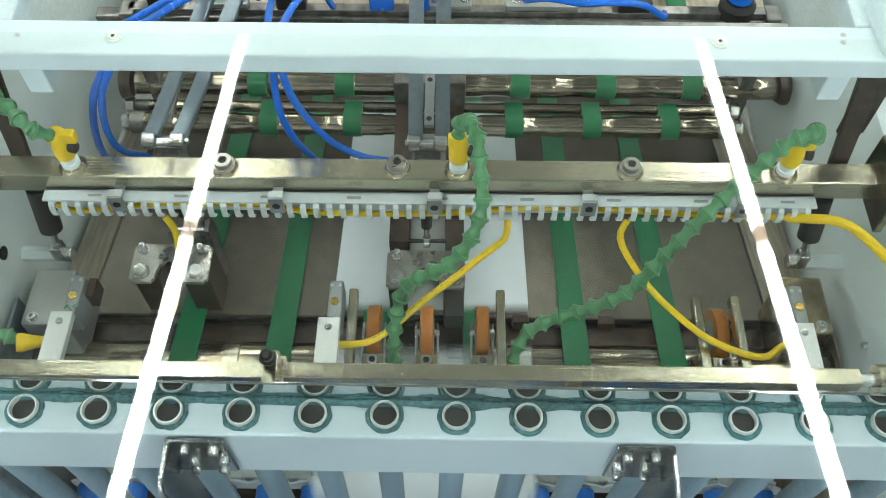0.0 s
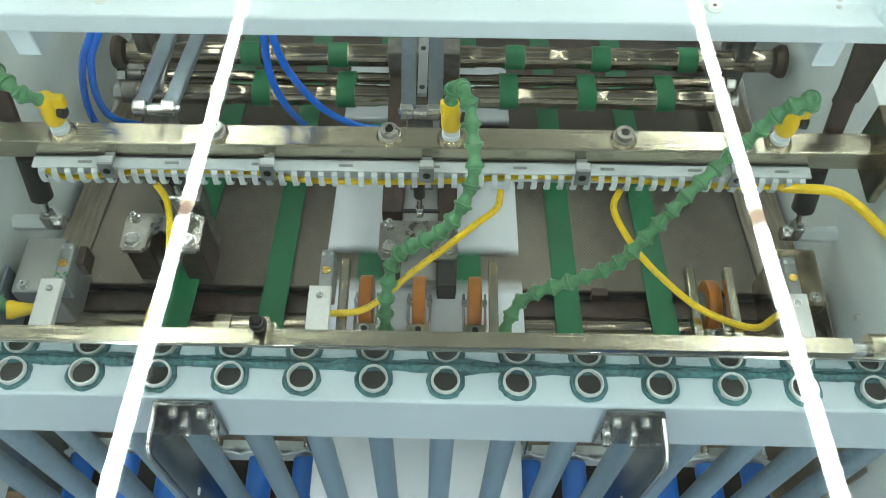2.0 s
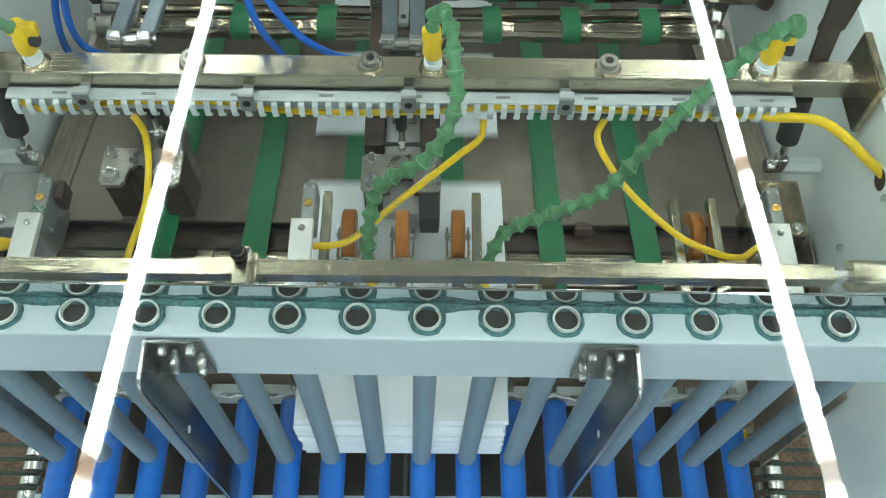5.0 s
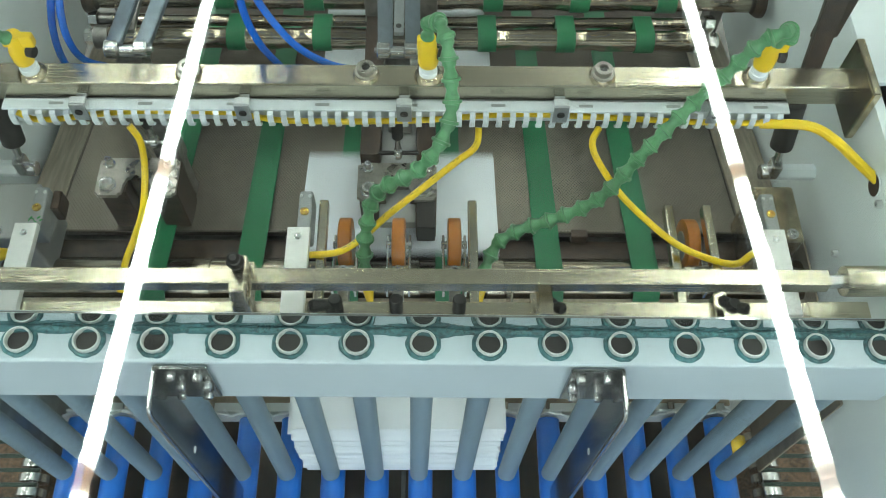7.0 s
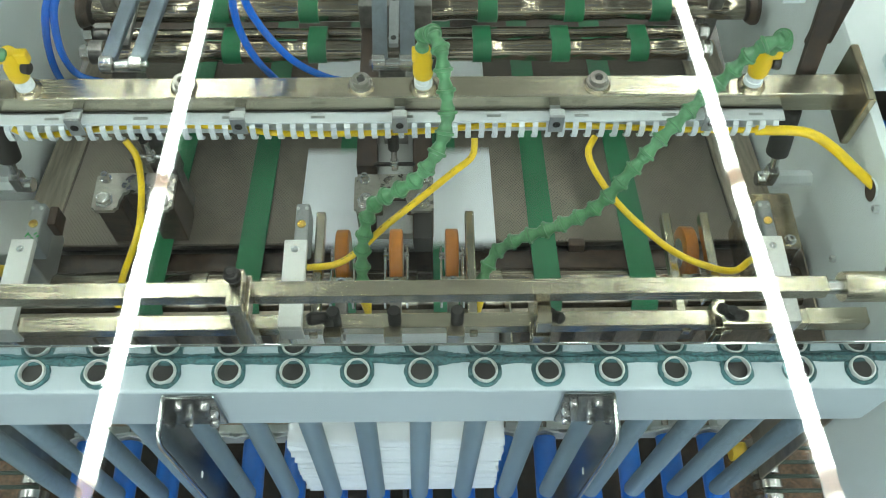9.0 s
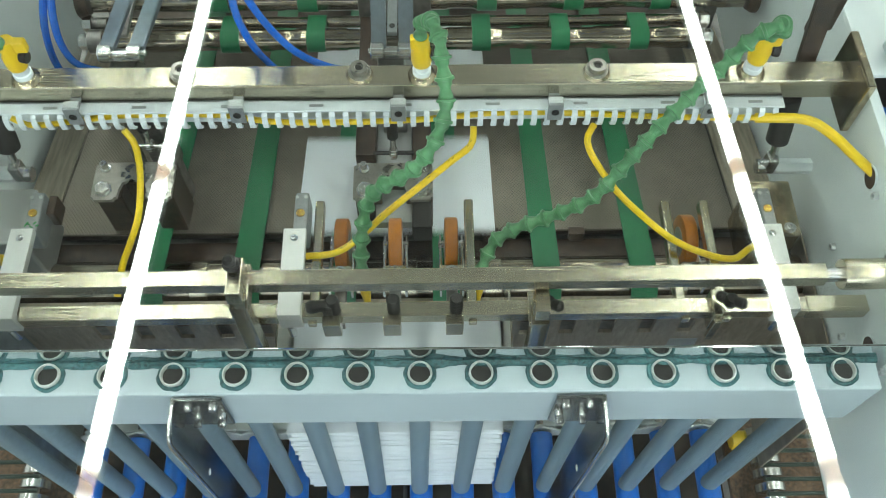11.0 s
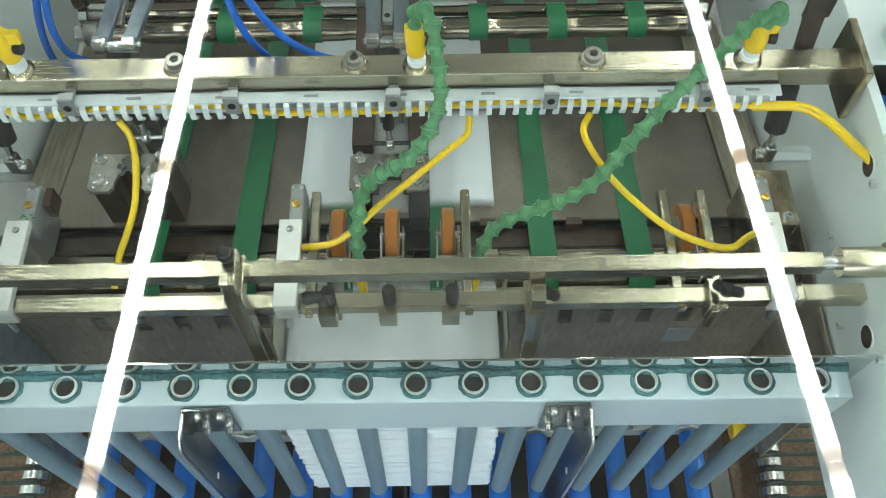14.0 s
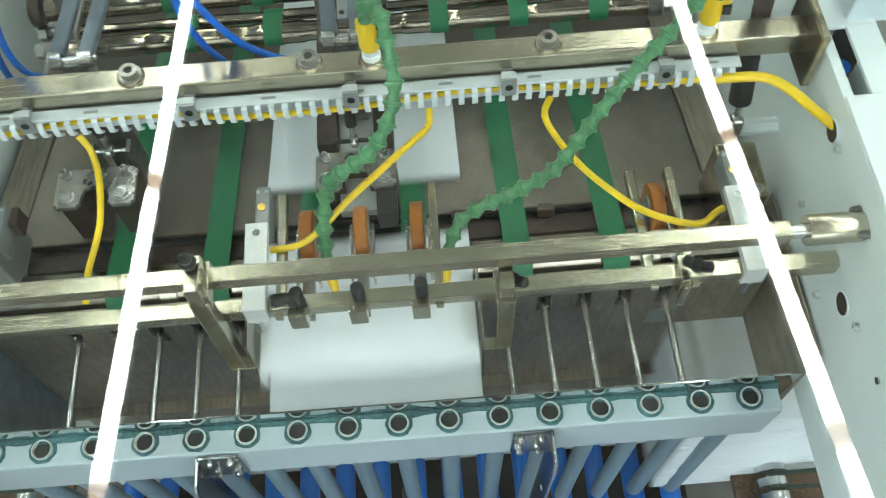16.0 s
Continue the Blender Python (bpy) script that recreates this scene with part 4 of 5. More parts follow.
    part("wedge", box(0.322, 0.330, -0.274, -0.2685, 0.86, 0.905, 0.001), STEEL, c)
    for x, r in ((-0.100, 0.034), (-0.034, 0.034), (0.035, 0.034)):
        wheel(x, r, "orange press wheel in a bright fork over the sheet path")
    wheel(0.329, 0.034, "orange press wheel standing free beside the outer belt", False)
    for x, y0 in ((-0.124, -0.095), (0.056, -0.095), (0.296, -0.100), (0.3425, -0.100)):
        f = thing("finger_plate", (x, -0.15, ZB), "thin upright stainless finger plate beside a wheel", "plate", "finger plates")
        part("blade", box(x - 0.0055, x + 0.0055, -0.24, y0, 0.868, 0.884, 0.002), STEEL, f)
        part("stem", box(x - 0.0045, x + 0.0045, -0.262, -0.235, 0.880, 0.890, 0.001), STEEL, f)
    guide_arm(-0.147, -0.096, -0.262, 0.026, "pale aluminium guide arm with a brass screw")
    guide_arm(-0.461, -0.092, -0.262, 0.026, "pale aluminium guide arm with green pen strokes")
    guide_arm(0.405, -0.097, -0.262, 0.026, "pale aluminium guide arm near the outer orange wheel")
    marked = [o for o in scene.objects if o.name.startswith("tip")][1]
    bm = bmesh.new()
    for k in range(5):
        rod((-0.463 + 0.0032 * k, -0.140 + 0.003 * (k % 2), 0.9055), (-0.460 + 0.0032 * k, -0.134 - 0.004 * (k % 3), 0.9055), 0.0009, 6, bm=bm)
    part("pen_marks", bm, GREEN_INK, marked, "green pen strokes")
    side_block(-0.505, -1)
    side_block(0.436, 1)


side_walls()
guard_beam()
conveyor()
rail_and_levers()
clamp(-0.364, -0.048, "dark clamp block with a notched plate beside a belt")
clamp(-0.037, -0.053, "dark clamp block with a notched plate over the sheet path")
manifold()
duct()
hoses()
gas_spring(0.446, 1)
gas_spring(-0.512, -1)
front_bars()


# ---------------------------------------------------------------- behind the beam
def rear_gear():
    p = thing("rear_crossbar", (0, 0.30, 1.0), "dark steel cross bar with mounted plates behind the white beam", "bar")
    part("bar", box(-0.485, 0.425, 0.255, 0.275, 0.978, 0.996, 0.002), DARKSTEEL, p)
    part("top_strap", box(-0.44, 0.41, 0.260, 0.275, 0.9962, 1.005, 0.001), DARKSTEEL, p)
    part("end_foot", box(-0.45, -0.43, 0.25, 0.28, ZB - 0.02, 1.005, 0.002), DARKSTEEL, p)
    part("end_foot", box(0.41, 0.43, 0.25, 0.28, ZB - 0.02, 1.005, 0.002), DARKSTEEL, p)
    for x, w in ((-0.009, 0.028), (0.112, 0.048), (-0.308, 0.030)):
        part("plate", box(x - w, x + w, 0.262, 0.330, 1.005, 1.013, 0.001), ALU, p)
        for k in (-0.7, 0.7):
            part("screw", hexbolt(x + k * w, 0.275, 1.013, 0.005, 0.006), CHROME, p)
    for x, z, m in ((-0.010, 1.013, BLACK), (-0.318, 1.013, BLACK)):
        k = thing("round_knob", (x, 0.30, z), "black round knob on a rear plate", "knob", "round knobs")
        part("grip", lathe((x, 0.29, z), (x, 0.29, z + 0.04), [(0, 0.008), (0.3, 0.0125), (0.9, 0.0125), (1, 0.010)], 20), m, k)
    for x, w, h, m in ((-0.22, 0.020, 0.030, BLACK), (-0.10, 0.016, 0.022, BTUBE), (-0.05, 0.012, 0.026, BTUBE), (0.235, 0.022, 0.018, BLACK), (-0.39, 0.02, 0.02, BLACK)):
        v = thing("rear_fitting", (x, 0.285, 1.005), "small dark pneumatic fitting on the rear cross bar", "fitting", "rear fittings")
        part("body", box(x - w, x + w, 0.258, 0.300, 1.0055, 1.0055 + h, 0.003), m, v)
        part("collar", rod((x, 0.279, 1.0055 + h), (x, 0.279, 1.012 + h), 0.008, 16), CHROME, v)
    c = thing("blue_cylinder", (0.372, 0.27, 0.996), "bright blue cylinder on a black collar", "cylinder")
    part("collar", lathe((0.372, 0.27, 0.996), (0.372, 0.27, 1.022), [(0, 0.022), (0.1, 0.024), (0.7, 0.024), (1, 0.019)], 28), BLACK, c)
    part("body", rod((0.372, 0.27, 1.022), (0.372, 0.27, 1.12), 0.0165, 24), BTUBE, c)
    for x in (-0.36, -0.24, 0.10, 0.22, 0.32):
        solid("rear_belt", box(x - 0.014, x + 0.014, 0.34, 0.60, 0.93, 0.934, 0.0005), BELT, "green rear belt seen behind the white beam", "belt", "rear belts")
    t = thing("rear_table", (0, 0.45, ZB), "steel rear table below the green belts", "table")
    part("top", box(-0.48, 0.45, 0.335, 0.62, 0.915, 0.928, 0.001), PLATE, t)
    for x in (-0.47, 0.44):
        part("leg", box(x - 0.008, x + 0.008, 0.35, 0.37, ZB - 0.012, 0.915, 0.001), DARKSTEEL, t)
    for pts in ([(0.09, 0.275, 1.012), (0.115, 0.225, 1.060), (0.152, 0.2, 1.075), (0.187, 0.2, 1.077), (0.226, 0.2, 1.074), (0.247, 0.2, 1.061), (0.262, 0.215, 1.040), (0.275, 0.262, 1.004)],):
        solid("blue_tube", tube(pts, 0.0042), BTUBE, "bright blue pneumatic tube behind the white beam", "tube", "blue air tubes")
    solid("yellow_tube", tube([(0.24, 0.24, 1.06), (0.23, 0.28, 1.03), (0.20, 0.31, 1.005)], 0.003), YTUBE, "thin yellow cable behind the white beam", "tube", "yellow tubes")


rear_gear()

# ---------------------------------------------------------------- stacker below
PITCH = 0.062


def back_plate():
    """Slotted steel plate behind the stack, with the support rods in its slots."""
    p = thing("back_plate", (0, -0.155, 0.3), "dark sheet steel back plate with rounded slots", "plate")
    slots = [0.140 + 0.0545 * k for k in range(5)] + [-0.216 - 0.0548 * k for k in range(5)]
    y0, y1 = -0.180, -0.174
    part("upper_sheet", box(-0.545, 0.49, y0, y1, 0.714, 0.772, 0.0005), PLATE, p)
    part("lower_sheet", box(-0.545, 0.49, y0, y1, 0.20, 0.668, 0.0005), PLATE, p)
    xs = sorted(slots)
    lo = -0.545
    for x in xs + [0.499]:
        part("web", box(lo, x - 0.010, y0, y1, 0.668, 0.714, 0), PLATE, p)
        lo = x + 0.010
    part("fold", box(-0.545, 0.49, y0 - 0.02, y0, 0.43, 0.436, 0.001), PLATE, p)
    part("tank", box(-0.545, 0.49, -0.150, -0.10, 0.64, 0.715, 0.002), RUST, p, "rusty hollow behind the slots")
    part("patch", box(0.345, 0.385, y0 - 0.0015, y0, 0.60, 0.645, 0.0004), ALU, p)
    part("cheek", box(-0.550, -0.546, -0.326, -0.10, 0.42, 0.86, 0.0005), SHEET, p, "blue-grey side sheet")
    part("cheek", box(0.4915, 0.4945, -0.326, -0.10, 0.50, 0.80, 0.0005), PLATE, p, "dark side sheet")
    rods = []
    for x in slots:
        r = thing("support_rod", (x, -0.10, 0.69), "bright steel support rod sliding out of the back plate", "rod", "support rods")
        part("shaft", rod((x, -0.331, 0.69), (x, -0.168, 0.69), 0.0046, 16), CHROME, r)
        part("tip", lathe((x, -0.331, 0.69), (x, -0.336, 0.69), [(0, 0.0046), (0.6, 0.004), (1, 0.002)], 14), CHROME, r)
        rods.append(r)
    return rods


def gate():
    """The lifting gate: beam, rear lip, rings, upright tubes and two angle brackets."""
    g = thing("lifting_gate", (0, -0.35, 1.11), "grey-blue lifting gate of upright tubes welded into a beam", "gate")
    x0, x1 = -0.545, 0.472
    part("beam", box(x0, x1, -0.371, -0.3375, 1.013, 1.110, 0.003), GATE, g)
    part("lip", box(x0, x1 + 0.02, -0.3370, -0.3345, 1.060, 1.142, 0.0006), LIP, g, "thin polished lip behind the rings")
    rng = random.Random(9)
    bm = bmesh.new()
    c = []
    for k in range(260):
        x = x0 + (x1 - x0) * k / 259
        c.append((Vector((x, -0.3385, 1.1100)), 0.0046 + 0.0038 * noise.noise(Vector((x * 34, 1.0, 0))) + 0.0012 * noise.noise(Vector((x * 150, 4.0, 0)))))
    rings_along(bm, [p for p, r in c], [r for p, r in c], 8)
    part("weld_seam", bm, WELD, g, "uneven teal weld seam")
    stain = random.Random(21)
    for k in range(16):
        x = (k - 8) * PITCH + 0.031 + stain.uniform(-0.012, 0.012)
        if not x0 + 0.02 < x < x1 - 0.02:
            continue
        bm = bmesh.new()
        n, w, h = 18, stain.uniform(0.012, 0.022), stain.uniform(0.006, 0.013)
        rim = []
        for j in range(n):
            q = 2 * math.pi * j / n
            f = 1 + 0.35 * noise.noise(Vector((math.cos(q) * 2 + k, math.sin(q) * 2, 7.0)))
            rim.append(bm.verts.new((x + w * f * math.cos(q), -0.3373, 1.1105 + h * f * max(0, math.sin(q)))))
        bm.faces.new(rim)
        part("oxide_stain", bm, WELD, g, "teal oxide stain beside the weld")
    ring = finger = None
    for k in range(-8, 8):
        x = k * PITCH
        if ring is None:
            bm = lathe((x, -0.351, 1.1095), (x, -0.351, 1.1165), [(0, 0.0128), (0.9, 0.0124), (1, 0.0120), (1, 0.0110), (0.9, 0.0106), (0.05, 0.0104), (0.04, 0.004)], 28)
            ring = part("tube_end", bm, RIM, g, "bright open tube end")
            # Black disc paints the shade inside the tube; the beam below is solid.
            hole = part("bore", rod((x, -0.351, 1.1096), (x, -0.351, 1.1106), 0.0106, 24, 0.0), BLACK, ring, "black disc for the shade inside the tube end")
            finger = part("upright_tube", rod((x, -0.351, 0.628), (x, -0.351, 1.013), 0.0125, 24, 0.1), FINGER, g, "slate grey upright tube")
            xf = x
        else:
            nr = twin(ring, x - xf)
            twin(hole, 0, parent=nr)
            twin(finger, x - xf)
        bm = bmesh.new()
        pts = []
        for a in range(0, 28):
            q = radians(a * 360 / 27)
            rr = 0.0143 + 0.0012 * noise.noise(Vector((x * 50 + math.cos(q) * 2, math.sin(q) * 2, 3)))
            pts.append((Vector((x + rr * math.cos(q), -0.351 + rr * math.sin(q) * 0.98, 1.1102)), 0.0026 + 0.0012 * noise.noise(Vector((a * 0.9, x * 30, 1)))))
        rings_along(bm, [p for p, r in pts], [r for p, r in pts], 7)
        part("weld_bead", bm, WELD, g, "teal ring of weld")
    for x, s in ((0.186, 1), (-0.246, -1)):
        b = part("angle_bracket", box(x - 0.048 if s > 0 else x, x if s > 0 else x + 0.048, -0.377, -0.3725, 1.030, 1.108, 0.0015), MIRROR, g, "polished angle bracket with six screws")
        bm = bmesh.new()
        pts = [(-0.3725, 0.615), (-0.3725, 1.108), (-0.405, 1.108), (-0.414, 1.104), (-0.418, 1.096), (-0.418, 0.615)]
        a = [bm.verts.new((x - 0.0025, y, z)) for y, z in pts]
        q = [bm.verts.new((x + 0.0025, y, z)) for y, z in pts]
        bm.faces.new(a)
        bm.faces.new(q[::-1])
        for k in range(len(pts)):
            bm.faces.new((a[k], q[k], q[(k + 1) % len(pts)], a[(k + 1) % len(pts)]))
        bmesh.ops.bevel(bm, geom=bm.edges[:], offset=0.001, segments=2, affect="EDGES")
        part("web_plate", bm, MIRROR, b)
        edge = [Vector((x, y - 0.0008, z)) for y, z in ((-0.380, 1.1085), (-0.405, 1.1085), (-0.4125, 1.1055), (-0.4165, 1.1000), (-0.4185, 1.092), (-0.4185, 1.0), (-0.4185, 0.80), (-0.4185, 0.62))]
        part("bright_edge", rings_along(bmesh.new(), edge, [0.0019] * 8, 8), CHROME, b, "bright polished edge")
        part("web_hole", rod((x - 0.0032, -0.402, 0.93), (x + 0.0032, -0.402, 0.93), 0.004, 14, 0.0), WHITE, b)
        for i, z in enumerate((1.096, 1.070, 1.044)):
            for dx in (0.012, 0.037):
                xx = x - s * (dx + (0.004 if i == 1 else 0))
                part("screw", lathe((xx, -0.377, z), (xx, -0.3835, z), [(0, 0.0052), (0, 0.0045), (0.85, 0.0045), (1, 0.004), (1, 0.0022), (0.5, 0.002)], 14), CHROME, b)
    return g


def roller_table():
    """The table of blue rollers below the gate, sinking with it."""
    t = thing("roller_table", (0, -0.35, 0.57), "table of blue sleeved rollers with bright mounts", "roller table")
    roller = shaft = saddle = None
    z = 0.585
    for k in range(-8, 8):
        x = k * PITCH - 0.006
        if roller is None:
            roller = part("roller", rod((x, -0.262, z), (x, -0.49, z), 0.0172, 28, 0.06), ROLLER, t, "bright blue roller")
            shaft = part("journal", rod((x, -0.235, z), (x, -0.262, z), 0.0055, 12), CHROME, t)
            saddle = part("saddle", box(x - 0.024, x + 0.024, -0.252, -0.246, 0.560, 0.592, 0.004), WALL, t, "pale scalloped mount")
            xf = x
        else:
            for o in (roller, shaft, saddle):
                twin(o, x - xf)
    part("rear_rail", box(-0.51, 0.45, -0.246, -0.232, 0.545, 0.575, 0.001), WALL, t)
    part("cross_rail", box(-0.54, 0.475, -0.412, -0.388, 0.535, 0.562, 0.001), WALL, t, "pale cross rail below the rollers")
    part("front_rail", box(-0.54, 0.475, -0.512, -0.492, 0.545, 0.60, 0.002), WALL, t)
    part("under_tray", box(-0.54, 0.475, -0.49, -0.235, 0.50, 0.506, 0.001), BROWN, t, "dark tray below the rollers")
    part("brass_stud", lathe((-0.031, -0.405, 0.55), (-0.031, -0.44, 0.55), [(0, 0.006), (0.3, 0.006), (0.35, 0.004), (0.7, 0.004), (0.75, 0.0055), (1, 0.005)], 14), BRASS, t)
    part("threaded_rod", rod((-0.031, -0.30, 0.55), (-0.031, -0.42, 0.55), 0.003, 10), DARKSTEEL, t)
    bm = bmesh.new()
    edge = []
    for k in range(16 * 12 + 1):
        x = -8.5 * PITCH - 0.006 + k * PITCH / 12
        edge.append((x, 0.592 + 0.010 * math.cos(2 * math.pi * (x + 0.006) / PITCH) ** 3))
    for (xa, za), (xb, zb) in zip(edge, edge[1:]):
        v = [bm.verts.new(q) for q in ((xa, -0.2565, 0.56), (xb, -0.2565, 0.56), (xb, -0.2565, zb), (xa, -0.2565, za), (xa, -0.2535, 0.56), (xb, -0.2535, 0.56), (xb, -0.2535, zb), (xa, -0.2535, za))]
        for f in ((0, 1, 2, 3), (7, 6, 5, 4), (3, 2, 6, 7)):
            bm.faces.new([v[i] for i in f])
    bmesh.ops.remove_doubles(bm, verts=bm.verts[:], dist=1e-6)
    part("scalloped_strip", bm, WHITE, t, "white scalloped strip behind the rollers")
    t.location.z += 0.032
    return t


def discharge_drive(x, e):
    """Fixed cross conveyor beside the table: bed, grooved spools and drive cords."""
    z = 0.34
    d = thing("discharge_conveyor", (x, -0.3, 0.29), "oily discharge conveyor with bright grooved spools and green cords", "conveyor", "discharge conveyors")
    part("bed", box(min(x - e * 0.05, x + e * 0.4), max(x - e * 0.05, x + e * 0.4), -0.60, -0.185, 0.285, 0.297, 0.001), RUST, d, "rusty brown bed")
    s = part("spool_shaft", rod((x, -0.20, z), (x, -0.58, z), 0.009, 16), CHROME, d)
    for k in range(14):
        y = -0.225 - 0.0235 * k
        part("spool", lathe((x, y + 0.0075, z), (x, y - 0.0075, z), [(0, 0.014), (0.08, 0.025), (0.92, 0.025), (1, 0.014)], 24), CHROME, s, "bright spool ring")
        c = y - 0.01175
        part("cord", tube([(x - e * 0.012, c, z + 0.018), (x + e * 0.03, c, z + 0.018), (x + e * 0.36, c, z + 0.010)], 0.0036, 8, 0.05), RUBBER, s, "dark green drive cord")
    for dx in (-0.030, -0.108):
        y = part("holder", lathe((x + e * dx - 0.015, -0.228, 0.313), (x + e * dx + 0.015, -0.228, 0.313), [(0, 0.008), (0.1, 0.016), (0.9, 0.016), (1, 0.008)], 18), YELLOW, d, "yellow plastic shaft holder")
        part("foot", box(x + e * dx - 0.01, x + e * dx + 0.01, -0.238, -0.218, 0.0, 0.284, 0.001), DARKSTEEL, y)
    part("leg", box(x + e * 0.1 - 0.02, x + e * 0.1 + 0.02, -0.42, -0.38, 0.0, 0.285, 0.002), DARKSTEEL, d)


def machine_base():
    b = thing("machine_base", (0, 0, 0), "dark steel machine base below the stacker", "base")
    part("base", box(-0.58, 0.52, -0.03, 0.62, 0.0, 0.575, 0.004), DARKSTEEL, b)
    for x in (-0.62, 0.58):
        part("column", box(x - 0.035, x + 0.035, -0.12, -0.05, 0.0, 1.02, 0.004), WALL, b, "pale grey column")
        part("column", box(x - 0.035, x + 0.035, 0.9, 0.97, 0.0, 1.02, 0.004), WALL, b)


SUPPORT_RODS = back_plate()
LIFTING_GATE = gate()
ROLLER_TABLE = roller_table()
discharge_drive(0.562, 1)
discharge_drive(-0.640, -1)
machine_base()

# ---------------------------------------------------------------- the folded cards
CARD_L, CARD_W, CARD_T = 0.180, 0.264, 0.0048
CARD_X, LAND_Y = -0.034, -0.2470
SPEED, MARK_Y = 1.03, -0.02
PASSES = [(0, 0.212), (27, 7.160), (47, 12.200), (55, 14.23), (70, 18.03)]      # card count, seconds at which its front edge passes the mark


def card_mesh():
    """A flat folded card: two plies with a lap seam."""
    bm = bmesh.new()
    for z0, z1, a, b in ((0, CARD_T * 0.46, 0, 0), (CARD_T * 0.5, CARD_T * 0.96, 0.001, 0.0006)):
        add_box(bm, -CARD_W / 2 + a, CARD_W / 2 - a, -CARD_L / 2 + b, CARD_L / 2 - b, z0, z1)
    add_box(bm, CARD_W / 2 - 0.058, CARD_W / 2 - 0.003, -CARD_L / 2 + 0.001, CARD_L / 2 - 0.001, CARD_T * 0.965, CARD_T * 1.05)
    return mesh_of(bm, "folded_card", PAPER)


CARD = card_mesh()


def card(name="folded_card"):
    return tagged(new(name, CARD), "flat folded white card with a lap seam", "card", "white folded cards")


HEAP = thing("card_stack", (CARD_X, LAND_Y, 0.6345), "low stack of flat folded white cards on the rollers", "stack")
shift = random.Random(5)
for k in range(8):
    c = new("sheet", CARD)
    c.parent = HEAP
    c.location = (shift.uniform(-0.003, 0.003), shift.uniform(-0.003, 0.001), k * 0.0052)

# the feeder from which the cards are drawn, below the rear table
FEEDER = thing("feeder_tray", (CARD_X, 0.80, 0.0), "steel feeder tray under the rear table", "tray")
part("tray", box(CARD_X - 0.16, CARD_X + 0.16, 0.68, 0.92, 0.49, 0.496, 0.001), PLATE, FEEDER)
for ex in (-0.14, 0.14):
    for y in (0.70, 0.90):
        part("leg", box(CARD_X + ex - 0.012, CARD_X + ex + 0.012, y - 0.012, y + 0.012, 0.0, 0.49, 0.001), DARKSTEEL, FEEDER)

DROP = [(0, -0.006), (2, -0.008), (3.55, -0.010), (3.8, -0.014), (6, -0.058), (7, -0.0795), (8, -0.0985), (9, -0.120), (11.5, -0.171), (12.5, -0.191), (13.5, -0.212), (14.0, -0.2225), (14.38, -0.232), (14.5, -0.275), (14.6, -0.360), (14.7, -0.381), (16, -0.381)]
LEAN_X, LEAN_Y = 0.018, -0.016      # the lift runs a little out of plumb
EJECT = [(15.22, 0.0), (15.4, 0.09), (15.6, 0.27), (15.8, 0.40), (16.0, 0.56)]


def along(rows, t):
    if t <= rows[0][0]:
        return rows[0][1]
    for (a, u), (b, v) in zip(rows, rows[1:]):
        if t <= b:
            return u + (v - u) * (t - a) / (b - a)
    return rows[-1][1]


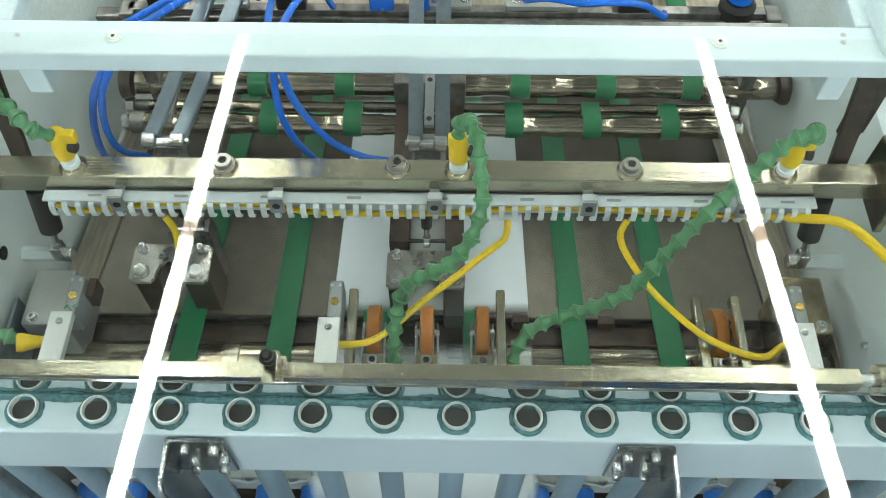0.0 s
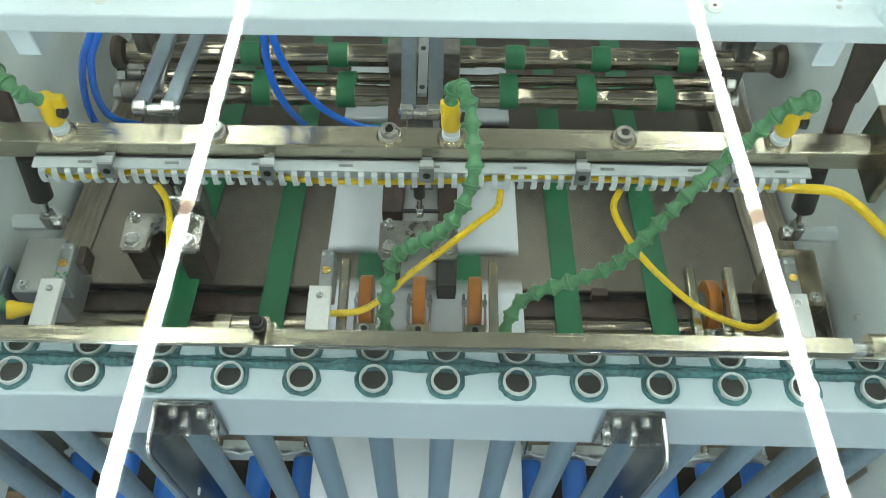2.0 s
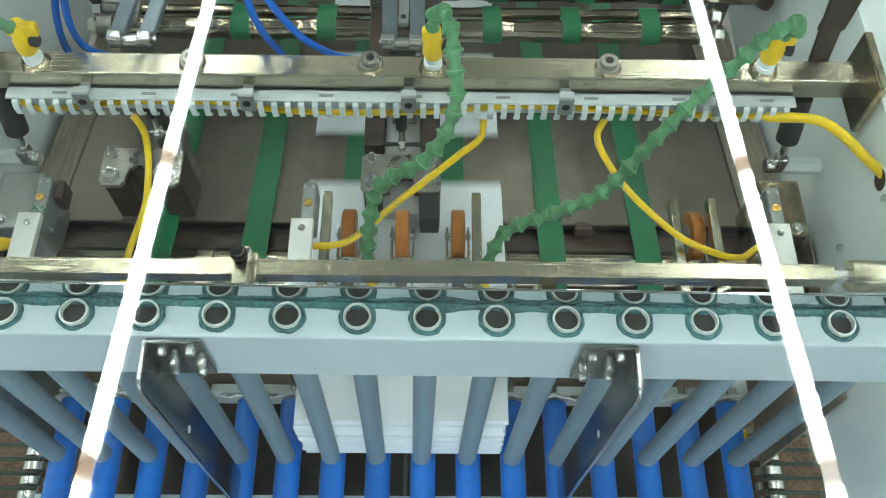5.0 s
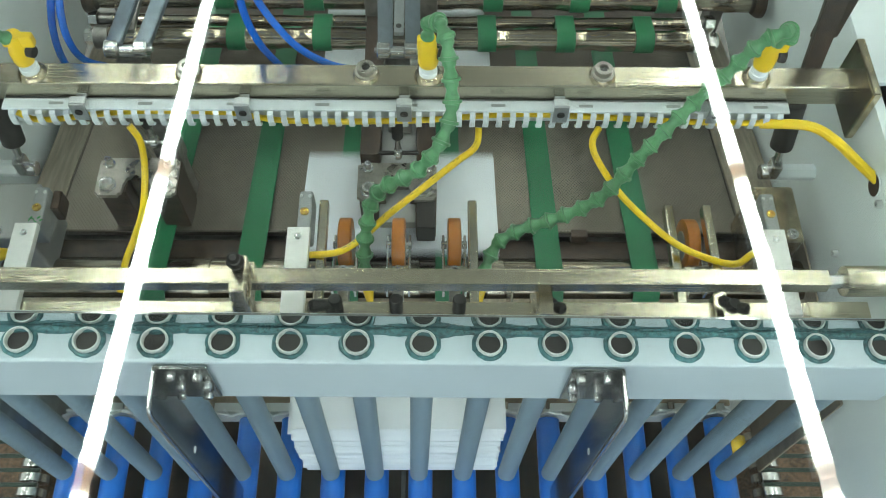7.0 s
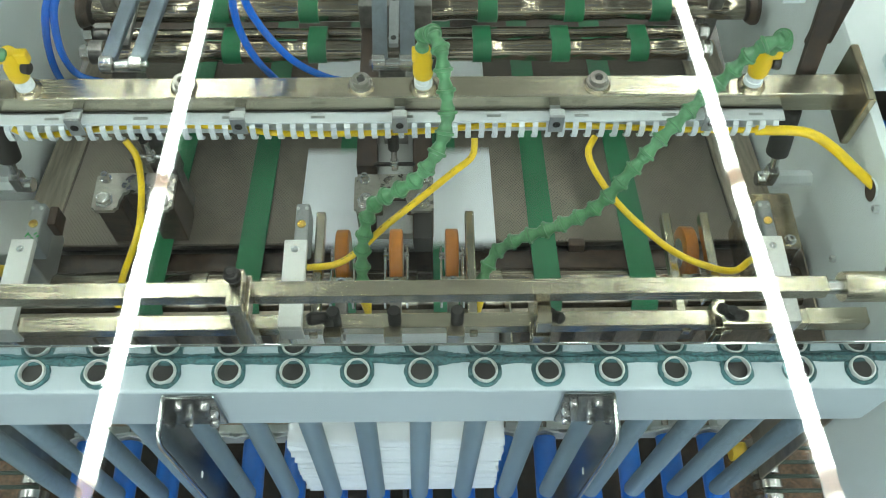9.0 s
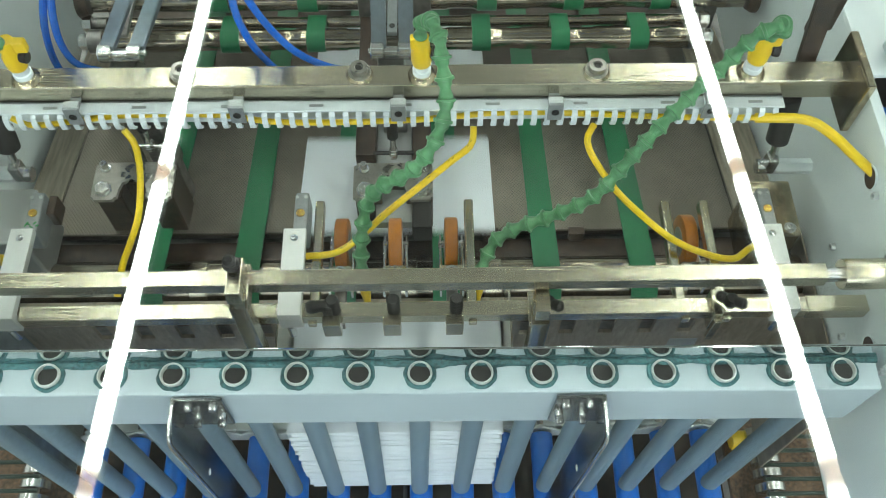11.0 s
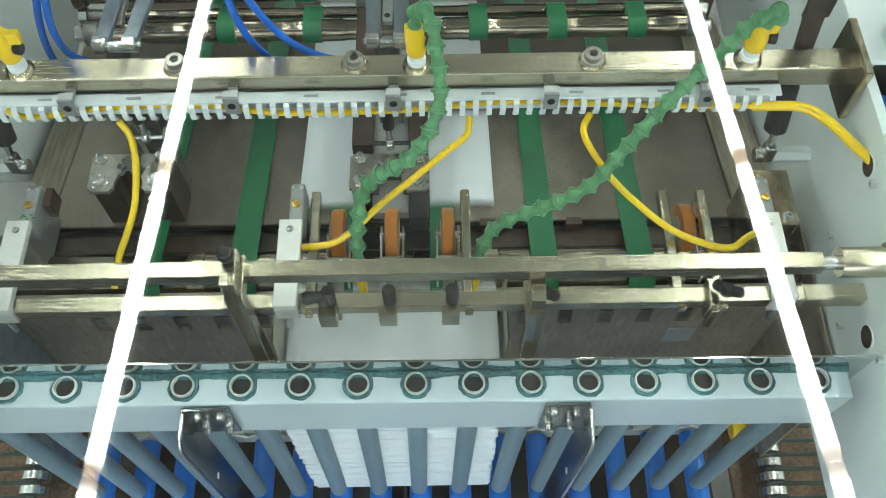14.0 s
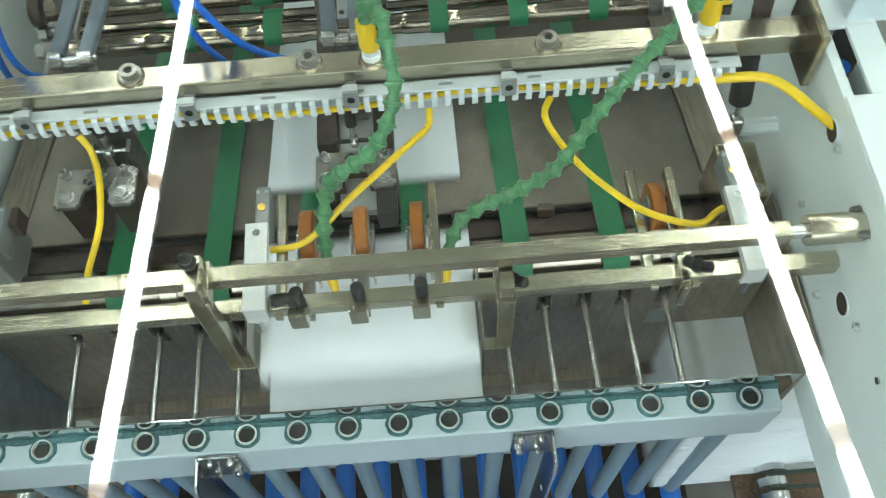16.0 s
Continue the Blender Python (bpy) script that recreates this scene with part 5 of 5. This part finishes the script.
def motions():
    for thing_moved, rx, ry in ((LIFTING_GATE, 0.9, 0.95), (ROLLER_TABLE, 0, 0)):
        at = Vector(thing_moved.location) + Vector((0, 0.0022, 0))
        walk(thing_moved, [(t, pose(at.x + LEAN_X * d, at.y + LEAN_Y * d, at.z + d, rx, ry)) for t, d in DROP])
    at = Vector(HEAP.location)
    times = sorted({t for t, d in DROP} | {t for t, d in EJECT})
    walk(HEAP, [(t, pose(at.x + along(EJECT, t) + LEAN_X * along(DROP, t), at.y, at.z + along(DROP, t))) for t in times])
    for r in SUPPORT_RODS:
        at = Vector(r.location)
        walk(r, [(0, pose(at.x, at.y + 0.186, at.z)), (14.62, pose(at.x, at.y + 0.186, at.z)), (14.78, pose(at.x, at.y, at.z)), (16, pose(at.x, at.y, at.z))])
    rng = random.Random(11)
    on_stack, on_rods = 8, 0
    z_belt = ZB + 0.0015
    on_bed = lambda x, y: pose(x, y, z_belt - SLOPE * (y - PIVOT_Y), TILT)
    for n in range(-2, 64):
        c = card()
        dx, dy = rng.uniform(-0.003, 0.003), rng.uniform(-0.003, 0.001)
        # the moment at which the card's centre passes y = 0
        t_mark = along(PASSES, n) if n >= 0 else 0.212 + 0.256 * n
        t_zero = t_mark + (MARK_Y + CARD_L / 2) / SPEED
        yc = lambda t: -SPEED * (t - t_zero)
        t_nip = t_zero + 0.165 / SPEED
        t_land = t_nip + 0.11
        t_in = t_zero - 0.66 / SPEED
        wait = pose(CARD_X, 0.80, 0.500 + 0.0026 * (64 - n) * 0.6)
        rows = []
        if t_in > 0.02:
            rows.append((0, wait))
            if t_in > 0.3:
                rows.append((t_in - 0.2, wait))
        if t_in < 0 < t_nip:
            rows.append((0, on_bed(CARD_X + dx, yc(0))))
        for k in range(9):
            t = t_in + (t_nip - t_in) * k / 8
            if 0 <= t <= 16:
                rows.append((t, on_bed(CARD_X + dx, yc(t))))
        to_rods = t_land > 14.45
        if to_rods:
            rest = 0.6955 + on_rods * 0.0052
            on_rods += 1
        else:
            rest = 0.6345 + on_stack * 0.0052
            on_stack += 1
        level = lambda t: rest + (0 if to_rods else along(DROP, t))
        if not rows and t_land > 0:
            rows.append((0, pose(CARD_X + dx, max(LAND_Y, yc(0)), z_belt)))
        if t_land <= 16:
            if t_land - 0.05 > 0:
                rows.append((t_land - 0.05, pose(CARD_X + dx, LAND_Y + 0.03, 0.5 * (z_belt + max(level(t_land), 0.72)))))
            t0 = max(0, t_land)
            rows.append((t0, pose(CARD_X + dx + (0 if to_rods else LEAN_X * along(DROP, t0)), LAND_Y + dy, level(t0))))
            more = [] if to_rods else [t for t, d in DROP] + [t for t, d in EJECT]
            for t in sorted({*more, 16.0}):
                if t > t0 + 0.02:
                    rows.append((t, pose(CARD_X + dx + (0 if to_rods else along(EJECT, t) + LEAN_X * along(DROP, t)), LAND_Y + dy, level(t))))
        elif rows[-1][0] < 16:
            rows.append((16, on_bed(CARD_X + dx, yc(16)) if 16 <= t_nip else pose(CARD_X + dx, LAND_Y + 0.04, z_belt)))
        rows.sort(key=lambda r: r[0])
        clean = []
        for r in rows:
            if not clean or frame(r[0]) > frame(clean[-1][0]):
                clean.append(r)
        if clean[0][0] > 0:
            clean.insert(0, (0, clean[0][1]))
        walk(c, clean)


motions()
